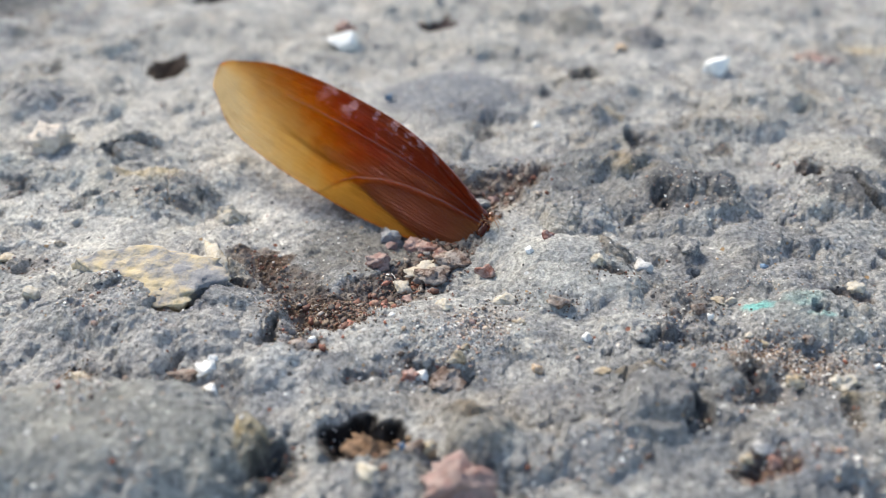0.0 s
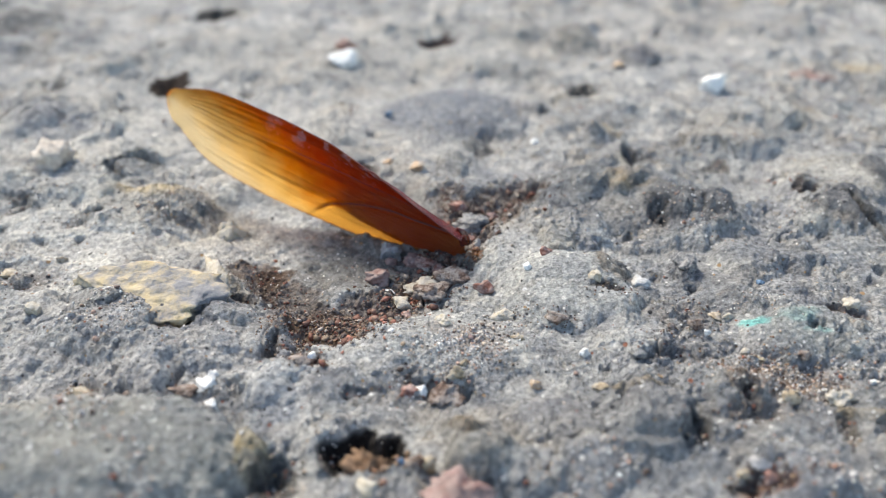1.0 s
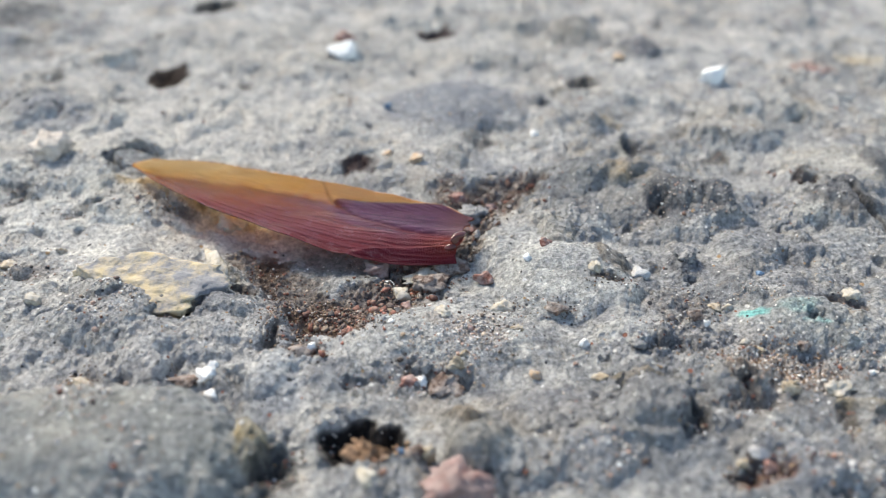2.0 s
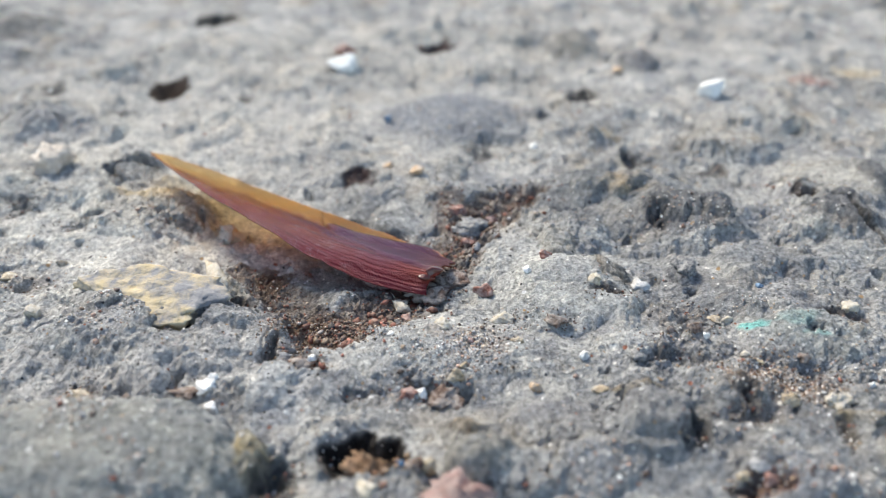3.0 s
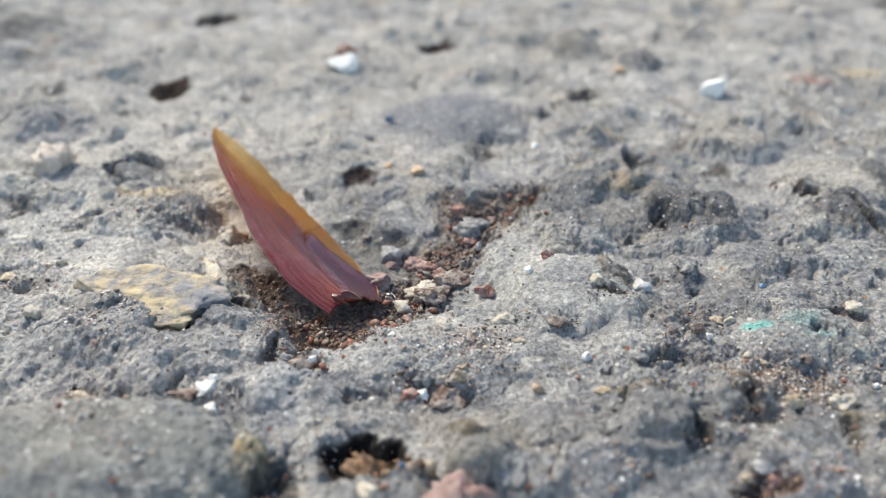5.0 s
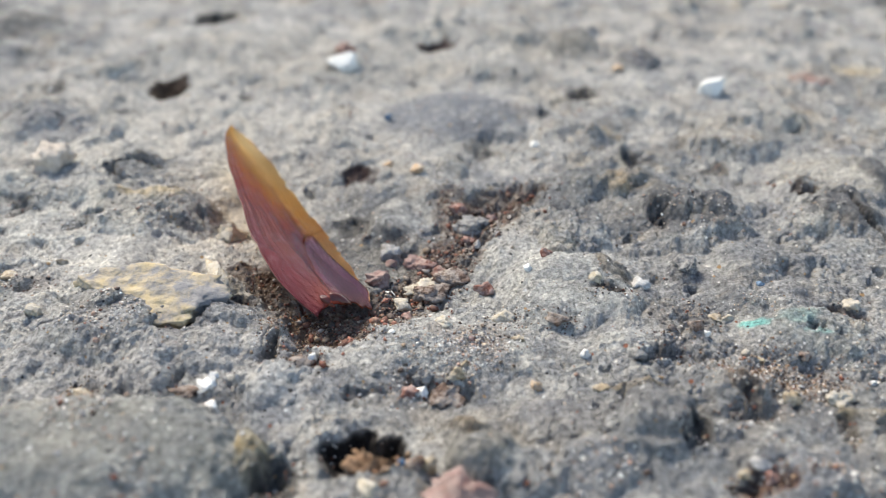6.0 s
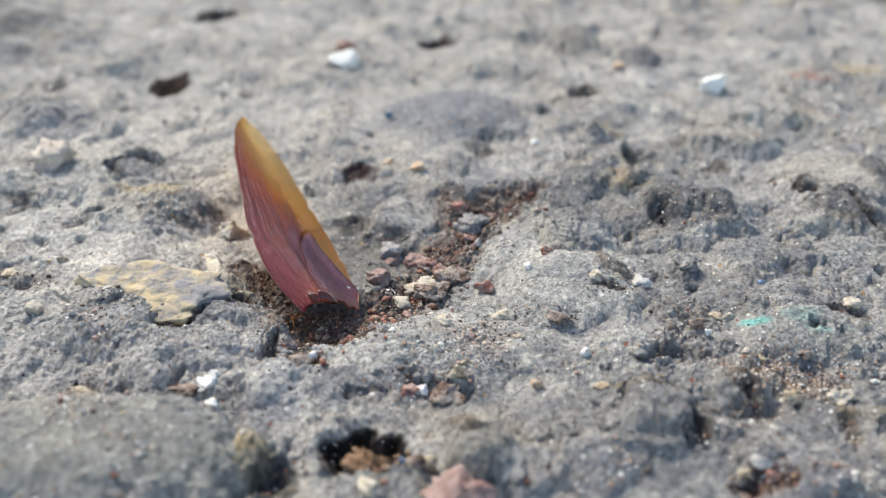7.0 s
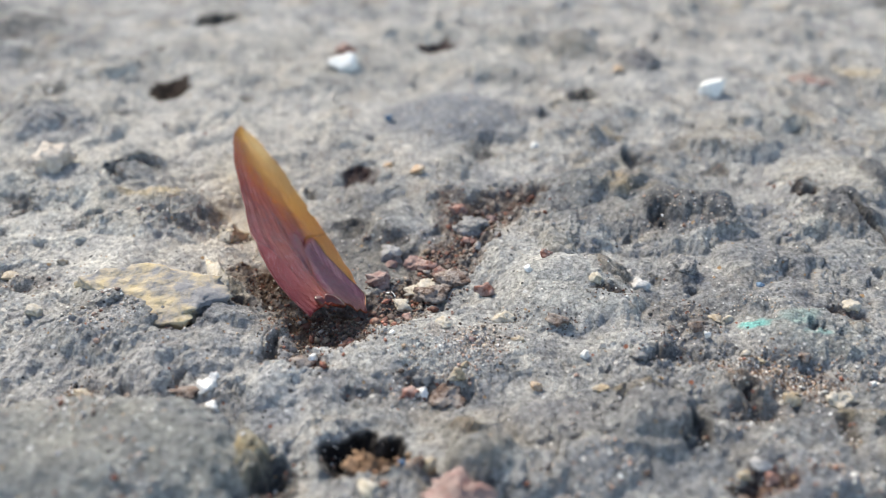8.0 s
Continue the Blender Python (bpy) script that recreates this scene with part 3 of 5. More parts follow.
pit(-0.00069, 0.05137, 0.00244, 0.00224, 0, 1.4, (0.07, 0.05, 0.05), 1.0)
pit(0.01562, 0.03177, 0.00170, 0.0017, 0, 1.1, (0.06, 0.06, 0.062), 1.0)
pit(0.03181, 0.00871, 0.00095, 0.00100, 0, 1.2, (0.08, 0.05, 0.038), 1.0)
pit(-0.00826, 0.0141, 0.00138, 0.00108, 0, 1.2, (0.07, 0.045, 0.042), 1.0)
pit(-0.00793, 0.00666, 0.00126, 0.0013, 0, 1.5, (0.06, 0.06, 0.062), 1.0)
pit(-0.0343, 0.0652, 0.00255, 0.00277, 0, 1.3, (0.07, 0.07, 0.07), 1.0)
pit(-0.01299, -0.00233, 0.00111, 0.00125, 0, 1.3, EARTH_AND_SHADE, 0.8)
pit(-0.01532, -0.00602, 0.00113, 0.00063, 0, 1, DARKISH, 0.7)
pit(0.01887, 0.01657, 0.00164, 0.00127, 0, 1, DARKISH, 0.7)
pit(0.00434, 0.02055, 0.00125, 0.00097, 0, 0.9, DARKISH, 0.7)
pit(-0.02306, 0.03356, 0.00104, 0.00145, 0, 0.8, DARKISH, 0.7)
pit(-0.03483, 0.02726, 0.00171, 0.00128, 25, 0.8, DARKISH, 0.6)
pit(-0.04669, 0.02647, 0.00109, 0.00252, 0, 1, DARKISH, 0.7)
pit(0.01785, -0.01843, 0.00196, 0.00082, 0, 0.5, EARTH_AND_SHADE, 0.4)
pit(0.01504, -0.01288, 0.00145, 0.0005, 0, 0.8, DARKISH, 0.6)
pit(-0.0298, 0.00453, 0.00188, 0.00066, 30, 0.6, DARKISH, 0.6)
pit(-0.03074, -0.0046, 0.00248, 0.00102, 0, 0.4, EARTH_AND_SHADE, 0.4)
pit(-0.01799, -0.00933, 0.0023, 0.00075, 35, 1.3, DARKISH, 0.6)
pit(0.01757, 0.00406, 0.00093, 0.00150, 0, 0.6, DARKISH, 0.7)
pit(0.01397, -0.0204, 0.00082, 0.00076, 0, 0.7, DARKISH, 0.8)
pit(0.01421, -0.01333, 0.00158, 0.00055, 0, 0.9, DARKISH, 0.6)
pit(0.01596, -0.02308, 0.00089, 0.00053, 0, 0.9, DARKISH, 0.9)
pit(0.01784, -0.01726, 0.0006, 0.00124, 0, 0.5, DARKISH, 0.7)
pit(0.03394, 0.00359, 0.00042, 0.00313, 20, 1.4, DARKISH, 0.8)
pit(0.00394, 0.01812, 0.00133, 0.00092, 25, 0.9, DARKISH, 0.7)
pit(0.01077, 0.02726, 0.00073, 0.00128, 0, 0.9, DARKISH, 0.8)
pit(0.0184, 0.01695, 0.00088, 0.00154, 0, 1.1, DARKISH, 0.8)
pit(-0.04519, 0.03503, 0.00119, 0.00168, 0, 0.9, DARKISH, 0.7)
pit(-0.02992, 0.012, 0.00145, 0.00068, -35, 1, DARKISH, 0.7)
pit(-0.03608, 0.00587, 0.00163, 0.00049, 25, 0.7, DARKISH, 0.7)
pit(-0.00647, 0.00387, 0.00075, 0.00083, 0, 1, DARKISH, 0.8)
pit(-0.00367, 0.00378, 0.00084, 0.00074, 0, 1, EARTH_AND_SHADE, 0.8)
pit(-0.02196, -0.01615, 0.00102, 0.0007, 0, 0.9, EARTH_AND_SHADE, 0.8)
pit(-0.0088, -0.01175, 0.00111, 0.00046, 0, 0.9, EARTH_AND_SHADE, 0.8)
pit(0.01709, -0.0087, 0.00155, 0.00167, 0, 0.5, EARTH_AND_SHADE, 0.5)
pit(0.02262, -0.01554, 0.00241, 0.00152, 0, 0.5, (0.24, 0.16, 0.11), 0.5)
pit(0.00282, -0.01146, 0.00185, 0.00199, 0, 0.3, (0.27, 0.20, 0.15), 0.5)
# shaded crevices under two pale crumbs, painted earth-brown
pit(0.01154, -0.00725, 0.00135, 0.0006, 0, 1.1, EARTH_AND_SHADE, 0.9)
pit(0.02748, -0.00844, 0.00156, 0.00052, 0, 1, EARTH_AND_SHADE, 0.9)
# the sunken stretch between crack and wing, its shade painted dark, and the soil that has piled up in it
stain_or_shade(-0.00644, 0.00124, 0.00494, 0.00608, 0, (0.165, 0.16, 0.15), 0.78)
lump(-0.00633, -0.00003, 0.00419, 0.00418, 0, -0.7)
stain_or_shade(-0.00861, 0.00888, 0.00298, 0.00264, 0, (0.22, 0.22, 0.215), 0.5)
lump(-0.00723, -0.00929, 0.00326, 0.00164, 0, 0.7, (0.21, 0.135, 0.085), 0.85, 2.0)
stain_or_shade(-0.00842, -0.01034, 0.00339, 0.00182, 0, (0.20, 0.125, 0.08), 0.7)
stain_or_shade(-0.01003, -0.00469, 0.00289, 0.00364, 0, (0.20, 0.185, 0.17), 0.5)
stain_or_shade(0.01841, -0.00613, 0.00565, 0.00349, 0, (0.22, 0.225, 0.235), 0.5)
stain_or_shade(0.01881, -0.01240, 0.00437, 0.00227, 0, (0.24, 0.245, 0.26), 0.45)
stain_or_shade(-0.01391, -0.00941, 0.00421, 0.00377, 0, (0.27, 0.275, 0.29), 0.5)
stain_or_shade(-0.00033, 0.02846, 0.00669, 0.00858, 0, (0.205, 0.22, 0.25), 0.6)
rock(0.00512, 0.02393, 0.00354, 0.00329, 0, 0.6, (0.22, 0.23, 0.25), 0.7, 7, 0.3)
pit(-0.00758, 0.01393, 0.00169, 0.00131, 0, 1.0, (0.07, 0.045, 0.045), 0.95)
pit(-0.04596, 0.03626, 0.00134, 0.00172, 0, 0.8, (0.13, 0.13, 0.125), 0.85)
pit(-0.02261, 0.03329, 0.00117, 0.00180, 0, 0.9, (0.12, 0.115, 0.11), 0.9)
pit(-0.03837, 0.04906, 0.00164, 0.00191, 0, 0.9, (0.12, 0.12, 0.12), 0.85)
pit(-0.04177, 0.04603, 0.00189, 0.00227, 0, 0.7, (0.16, 0.16, 0.165), 0.8)
# stains, patches of other tone, and more of the sunken stretch's painted shade
stain_or_shade(-0.01625, -0.01344, 0.01145, 0.00465, 0, (0.53, 0.515, 0.495), 0.65)
# shade of the slope beside the wing, painted into the colour
stain_or_shade(-0.00681, 0.005, 0.0052, 0.00669, 0, (0.19, 0.19, 0.19), 0.55)
stain_or_shade(0.00256, -0.0087, 0.00853, 0.00449, 0, (0.46, 0.46, 0.445), 0.5)
stain_or_shade(0.02391, -0.00311, 0.01183, 0.0061, 0, (0.25, 0.255, 0.265), 0.5)
stain_or_shade(0.00273, -0.0046, 0.00496, 0.00437, 0, (0.40, 0.40, 0.385), 0.5)
# darker ground at the lower right of the ochre stone
stain_or_shade(-0.01821, -0.00818, 0.00156, 0.0017, 0, (0.13, 0.13, 0.135), 0.75)
stain_or_shade(0.02116, -0.01017, 0.00083, 0.00079, 0, (0.20, 0.60, 0.56), 1.0)
stain_or_shade(0.02443, -0.01157, 0.00067, 0.00052, 0, (0.25, 0.55, 0.52), 0.7)
stain_or_shade(0.02339, -0.00995, 0.0019, 0.00062, 0, (0.30, 0.48, 0.46), 0.5)
stain_or_shade(-0.02537, 0.00829, 0.0037, 0.00146, 0, (0.52, 0.42, 0.27), 0.8)
stain_or_shade(0.01866, -0.01605, 0.00205, 0.00174, 0, (0.26, 0.19, 0.14), 0.45)
stain_or_shade(0.0006, -0.01116, 0.00186, 0.00118, 0, (0.32, 0.24, 0.18), 0.4)
stain_or_shade(0.04491, 0.03888, 0.00342, 0.0016, 0, (0.45, 0.24, 0.15), 0.5)
stain_or_shade(0.0523, 0.04304, 0.00284, 0.00259, 0, (0.55, 0.42, 0.22), 0.5)

# darker again right of the ochre stone, then beside the smooth rise
stain_or_shade(-0.01761, -0.00780, 0.00244, 0.00331, 0, (0.17, 0.172, 0.185), 0.75)
stain_or_shade(0.01756, -0.00322, 0.00253, 0.00304, 0, (0.24, 0.245, 0.255), 0.5)


def relief(x, y):
    """Height in metres and colour of the ground at arrays of places."""
    shape_in = x.shape
    x, y = x.ravel(), y.ravel()
    bend_x, bend_y = layered(x, y, 0.0030, 61, 4, 0.55), layered(x, y, 0.0030, 71, 4, 0.55)
    wx, wy = x + 0.00050 * bend_x, y + 0.00050 * bend_y
    crumbly = smooth(-0.25, 0.55, layered(x, y, 0.011, 131, 3))
    z = -0.0005 + 0.0007 * layered(x, y, 0.024, 1, 2) + 0.00042 * layered(x, y, 0.0075, 3, 2)
    # stretches where the paste is worn smooth
    calm = np.zeros(len(x))
    for fx, fy, rx, ry, amount in CALM:
        near = np.hypot((wx - fx) / rx, (wy - fy) / ry)
        calm = np.maximum(calm, amount * smooth(1.25, 0.75, near))
    lively = 1 - calm
    shade = layered(x, y, 0.014, 5, 3)
    colour = np.ones((len(x), 3)) * PASTE * (1 + 0.26 * shade)[:, None]

    def lay(at, tone, amount):
        colour[at] += (np.asarray(tone) - colour[at]) * amount[:, None]

    open_ground = 0.35 + 0.65 * smooth(0.012, 0.030, np.hypot(x + 0.007, y + 0.002))
    # aggregate of several sizes, sunk in the paste
    for size, seed, proud, share, cover in ((0.0125, 9, 0.0017, 0.36, 0.45), (0.0066, 11, 0.0012, 0.40, 0.60), (0.0033, 21, 0.00072, 0.44, 0.62), (0.0015, 31, 0.00034, 0.42, 0.50), (0.0007, 35, 0.00012, 0.35, 0.60)):
        f1, f2, a, b, c = cells(wx, wy, size, seed)
        at = np.nonzero(a < share)[0]
        gap, b, c = (f2 - f1)[at], b[at], c[at]
        body = smooth(0.02, 0.5, gap)
        z[at] += proud * (0.3 + 0.7 * c) * body * (1 - 0.45 * f1[at]) * (0.5 + 0.5 * crumbly[at]) * open_ground[at] * lively[at]
        tone = np.where((b < 0.32)[:, None], (0.155, 0.16, 0.17), np.where((b < 0.58)[:, None], BLUISH, np.where((b < 0.77)[:, None], TANNISH, LIGHT)))
        bare = smooth(-0.35, 0.45, layered(x[at], y[at], size * 0.5, seed + 7, 3))
        lay(at, tone, cover * bare * smooth(0.02, 0.16, gap) * (0.35 + 0.65 * c) * lively[at])
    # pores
    # pores, coloured darker towards their depth
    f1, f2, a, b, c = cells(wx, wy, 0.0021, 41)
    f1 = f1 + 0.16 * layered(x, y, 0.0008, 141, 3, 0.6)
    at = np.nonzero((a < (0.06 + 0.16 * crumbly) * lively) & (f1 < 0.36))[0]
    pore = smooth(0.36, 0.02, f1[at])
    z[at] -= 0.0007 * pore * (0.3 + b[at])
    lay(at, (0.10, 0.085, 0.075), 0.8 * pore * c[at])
    # films of pale dust
    dust = smooth(-0.25, 0.55, layered(x, y, 0.0048, 97, 5, 0.62)) * (1 - 0.5 * crumbly)
    everywhere = np.arange(len(x))
    lay(everywhere, (0.255, 0.265, 0.29), 0.55 * smooth(0.05, 0.6, layered(x, y, 0.0055, 251, 4, 0.6)))
    lay(everywhere, (0.56, 0.55, 0.525), 0.58 * dust)
    lay(everywhere, (0.40, 0.335, 0.26), 0.38 * smooth(0.15, 0.75, layered(x, y, 0.0075, 211, 4, 0.6)))
    grainy = cells(wx, wy, 0.0013, 93)
    for kind, fx, fy, rx, ry, turn, h, tone, amount, edge, rough in FORMS:
        if kind == "trench":
            ends = np.array(fx)
            (x0, y0), (x1, y1) = ends.min(0) - 2 * rx, ends.max(0) + 2 * rx
            at = np.nonzero((wx > x0) & (wx < x1) & (wy > y0) & (wy < y1))[0]
            r = np.full(len(at), 9.0)
            for (ax, ay), (bx, by) in zip(fx[:-1], fx[1:]):
                k = np.clip(((wx[at] - ax) * (bx - ax) + (wy[at] - ay) * (by - ay)) / ((bx - ax) ** 2 + (by - ay) ** 2), 0, 1)
                r = np.minimum(r, np.hypot(wx[at] - ax - k * (bx - ax), wy[at] - ay - k * (by - ay)) / rx)
        else:
            reach = 1.6 * max(rx, ry)
            at = np.nonzero((np.abs(wx - fx) < reach) & (np.abs(wy - fy) < reach))[0]
            dx, dy, c, s = wx[at] - fx, wy[at] - fy, math.cos(turn), math.sin(turn)
            r = np.hypot((c * dx + s * dy) / rx, (c * dy - s * dx) / ry)
        if not len(at):
            continue
        if kind != "stain_or_shade":
            r = r + 0.10 * bend_x[at]
        if kind in ("pit", "trench"):
            r = r + (0.34 * layered(x[at], y[at], 0.0026, 151, 2, 0.5) if h > 0.0025 else 0.30 * layered(x[at], y[at], 0.0017, 151, 4, 0.62))
        if kind == "lump":
            rise = np.clip(1 - np.clip(r / 1.25, 0, 1) ** edge, 0, 1) ** 0.75
            if rough:
                gap = (grainy[1] - grainy[0])[at]
                rise = rise * (1 + rough * (grainy[2][at] - 0.5) * smooth(0, 0.3, gap)) - 0.2 * rough * smooth(0.2, 0.0, gap) * (rise > 0.05)
            z[at] += h * rise
            mask = smooth(1.15, 0.80, r)
        elif kind == "rock":
            px, py = (c * dx + s * dy) / rx, (c * dy - s * dx) / ry
            rng = random.Random(round(fx * 1e6) + 7)
            r, slope = np.zeros(len(at)), np.ones(len(at))
            ridge = layered(x[at], y[at], 0.0020, 161, 4, 0.6)
            for k in range(edge):
                a = (k + rng.uniform(-0.35, 0.35)) * 2 * math.pi / edge
                r = np.maximum(r, (px * math.cos(a) + py * math.sin(a)) / rng.uniform(0.78, 1.05))
            r = r + 0.10 * ridge
            for _ in range(3):
                a = rng.uniform(0, 2 * math.pi)
                slope = np.minimum(slope, 1.0 - rng.uniform(0.2, 0.65) * np.clip(px * math.cos(a) + py * math.sin(a) + rng.uniform(-0.2, 0.3), -1, 2))
            inside = smooth(1.20, 0.62, r)
            rise = inside * (np.clip(slope, 0.2, 1.2) + 0.45 * rough * ridge)
            z[at] += h * rise
            z[at] -= 0.00022 * np.exp(-((r - 1.14) / 0.08) ** 2) * smooth(-0.1, 0.3, ridge)
            mask = smooth(1.16, 0.92, r) * (1 - 0.55 * smooth(-0.1, 0.5, layered(x[at], y[at], 0.0026, 171, 4, 0.65)))
        elif kind == "stain_or_shade":
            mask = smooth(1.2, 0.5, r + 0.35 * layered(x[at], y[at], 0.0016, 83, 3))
        else:
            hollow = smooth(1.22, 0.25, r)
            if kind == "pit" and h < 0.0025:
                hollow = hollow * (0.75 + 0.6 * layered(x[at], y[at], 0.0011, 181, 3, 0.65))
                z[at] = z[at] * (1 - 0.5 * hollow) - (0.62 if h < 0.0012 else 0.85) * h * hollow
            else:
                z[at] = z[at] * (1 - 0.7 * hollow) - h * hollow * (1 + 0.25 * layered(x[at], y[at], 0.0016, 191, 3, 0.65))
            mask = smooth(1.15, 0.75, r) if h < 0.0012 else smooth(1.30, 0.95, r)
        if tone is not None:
            # deeper pits take their painted shade at full strength
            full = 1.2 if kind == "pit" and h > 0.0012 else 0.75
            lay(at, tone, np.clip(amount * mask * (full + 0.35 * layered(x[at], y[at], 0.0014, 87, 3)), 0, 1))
    z += (0.15 + 0.85 * crumbly) * lively * 0.00034 * np.abs(layered(wx, wy, 0.0028, 51, 5, 0.62))
    z -= 0.00026 * lively * smooth(0.25, 0.02, np.abs(layered(wx, wy, 0.0042, 221, 4, 0.6))) * smooth(0.1, 0.6, layered(x, y, 0.008, 231, 2))
    z += (0.55 + 0.45 * crumbly) * (0.6 + 0.4 * lively) * 0.00013 * layered(x, y, 0.0008, 55, 3, 0.75)
    z += 0.00020 * (0.45 + 0.55 * lively) * np.maximum(layered(wx, wy, 0.0019, 57, 4, 0.6), -0.1)
    return z.reshape(shape_in), np.clip(colour, 0.02, 0.9).reshape(*shape_in, 3)


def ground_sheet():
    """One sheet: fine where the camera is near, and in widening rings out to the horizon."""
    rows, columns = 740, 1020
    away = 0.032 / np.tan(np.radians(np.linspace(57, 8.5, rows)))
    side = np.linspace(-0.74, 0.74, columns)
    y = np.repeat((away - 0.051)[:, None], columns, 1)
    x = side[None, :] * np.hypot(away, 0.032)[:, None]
    z, colour = relief(x, y)
    points = np.stack([x, y, z], -1).reshape(-1, 3)
    colours = colour.reshape(-1, 3)
    index = np.arange(rows * columns).reshape(rows, columns)
    quads = np.stack([index[:-1, :-1], index[:-1, 1:], index[1:, 1:], index[1:, :-1]], -1).reshape(-1, 4)
    rim = np.concatenate([index[0, :-1], index[:-1, -1], index[-1, :0:-1], index[:0:-1, 0]])
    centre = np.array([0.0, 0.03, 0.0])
    last, at = rim, points[rim]
    all_points, all_colours, all_quads, count = [points], [colours], [quads], len(points)
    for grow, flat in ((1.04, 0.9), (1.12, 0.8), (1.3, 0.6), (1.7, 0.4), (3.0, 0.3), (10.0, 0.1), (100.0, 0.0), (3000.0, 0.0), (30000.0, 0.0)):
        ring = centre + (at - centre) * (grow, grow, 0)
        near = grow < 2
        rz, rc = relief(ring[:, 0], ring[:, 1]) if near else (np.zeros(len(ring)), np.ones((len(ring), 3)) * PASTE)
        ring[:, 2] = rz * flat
        here = count + np.arange(len(rim))
        all_quads.append(np.stack([last, here, np.roll(here, -1), np.roll(last, -1)], -1))
        all_points.append(ring)
        all_colours.append(rc)
        last, count = here, count + len(rim)
    points, colours, quads = np.concatenate(all_points), np.concatenate(all_colours), np.concatenate(all_quads)
    mesh = bpy.data.meshes.new("ground")
    mesh.vertices.add(len(points))
    mesh.vertices.foreach_set("co", points.astype(np.float32).ravel())
    mesh.loops.add(quads.size)
    mesh.loops.foreach_set("vertex_index", quads.astype(np.int32).ravel())
    mesh.polygons.add(len(quads))
    mesh.polygons.foreach_set("loop_start", np.arange(0, quads.size, 4, dtype=np.int32))
    mesh.polygons.foreach_set("use_smooth", np.ones(len(quads), dtype=bool))
    layer = mesh.attributes.new("tint", "FLOAT_COLOR", "POINT")
    layer.data.foreach_set("color", np.concatenate([colours, np.ones((len(colours), 1))], 1).astype(np.float32).ravel())
    mesh.update(calc_edges=True)
    mesh.materials.append(GROUND)
    return tagged(new("ground", mesh), "rough weathered grey concrete with exposed aggregate and dust", "ground", kind="structure")


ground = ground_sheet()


def floor_at(x, y):
    return float(relief(np.array([float(x)]), np.array([float(y)]))[0][0])


# ---- stones ----
def rock_mesh(name, seed, size, facets=7, level=3, roughness=0.32, flat=None):
    """A broken stone: a ball cut by several planes, with a worn, uneven skin. size: full width, depth, height; flat: where its top is cut."""
    rng = random.Random(seed)
    bm = bmesh.new()
    bmesh.ops.create_icosphere(bm, subdivisions=level, radius=1.0)
    cuts = []
    for _ in range(facets):
        n = Vector((rng.gauss(0, 1), rng.gauss(0, 1), rng.gauss(0, 0.8))).normalized()
        cuts.append((n, rng.uniform(0.42, 0.80)))
    if flat:
        cuts.append((Vector((0.10, -0.26, 1)).normalized(), flat))
    shift = Vector((rng.uniform(0, 50), rng.uniform(0, 50), rng.uniform(0, 50)))
    for v in bm.verts:
        p = v.co.copy()
        for n, d in cuts:
            over = p.dot(n) - d
            if over > 0:
                p -= n * over * 0.94
        q = p * (1 + roughness * noise.fractal(p * 1.7 + shift, 0.8, 2.0, 5))
        q += p.normalized() * roughness * 0.30 * (noise.noise(p * 5 + shift) + 0.6 * noise.noise(p * 11 - shift))
        v.co = Vector((q.x * size[0] * 0.74, q.y * size[1] * 0.74, q.z * size[2] * 0.74))
    for f in bm.faces:
        f.smooth = level > 2
    mesh = bpy.data.meshes.new(name)
    bm.to_mesh(mesh)
    bm.free()
    return mesh


STONES = [100]


def stone(x, y, width, height, material, label, name="pebble", deep=0.8, sunk=0.3, turn=0, tilt=0, level=3, facets=8, category="pebble", flat=None, rough=0.44):
    """A loose or half-sunk stone; width across and height as they look, deep: depth as a share of the width."""
    STONES[0] += 1
    mesh = rock_mesh(name, STONES[0], (width, width * deep, height), facets, level + (width > 0.0014) * (level < 4), rough, flat)
    mesh.materials.append(material)
    ob = tagged(new(name, mesh), label, category, group={"pebble": "loose pebbles", "stone": "stones set in concrete"}[name] if name != "clod" else "")
    ob.matrix_world = pose(x, y, floor_at(x, y) + height * (0.5 - sunk), tilt, 0, turn)
    return ob


# single stones and chips on and in the ground
stone(-0.01246, 0.04391, 0.00286, 0.00215, WHITE, "angular white stone chip lying on grey concrete", tilt=25, facets=5, rough=0.10, level=4)
stone(-0.01286, 0.04894, 0.00224, 0.0012, BRICK, "small dull red chip behind a white chip")
stone(0.03092, 0.03392, 0.00275, 0.00248, WHITE, "cream-white angular pebble on grey concrete", facets=6, rough=0.16, level=4)
stone(0.00318, -0.00546, 0.00114, 0.00082, BRICK, "rough brick-red crumb on grey concrete")
stone(0.00609, -0.00489, 0.00058, 0.00053, WHITE, "tiny bright white grain on concrete")
stone(0.00753, -0.00341, 0.00076, 0.00055, BRICK, "small reddish grain beside a smooth rise")
stone(0.01061, -0.00644, 0.00075, 0.00075, CREAM, "pale crumb with a dark underside")
stone(0.01417, -0.00517, 0.00115, 0.00050, PALE, "pale grey chip lying on a ridge")
stone(-0.00232, 0.01362, 0.00105, 0.00063, ORANGE, "small orange grain on grey concrete")
stone(-0.00514, 0.01507, 0.00086, 0.00054, ORANGE, "small orange grain on grey concrete")
stone(0.0228, -0.00546, 0.00050, 0.00032, BLUE, "tiny blue paint chip on concrete")
stone(0.00904, 0.01918, 0.00073, 0.00073, WHITE, "tiny bright white grain on concrete")
stone(0.02841, -0.00792, 0.00094, 0.00051, CREAM, "pale crumb over a dark crevice")
stone(-0.00482, -0.00295, 0.00161, 0.0011, PINK, "dusty pink pebble lying in the crack")
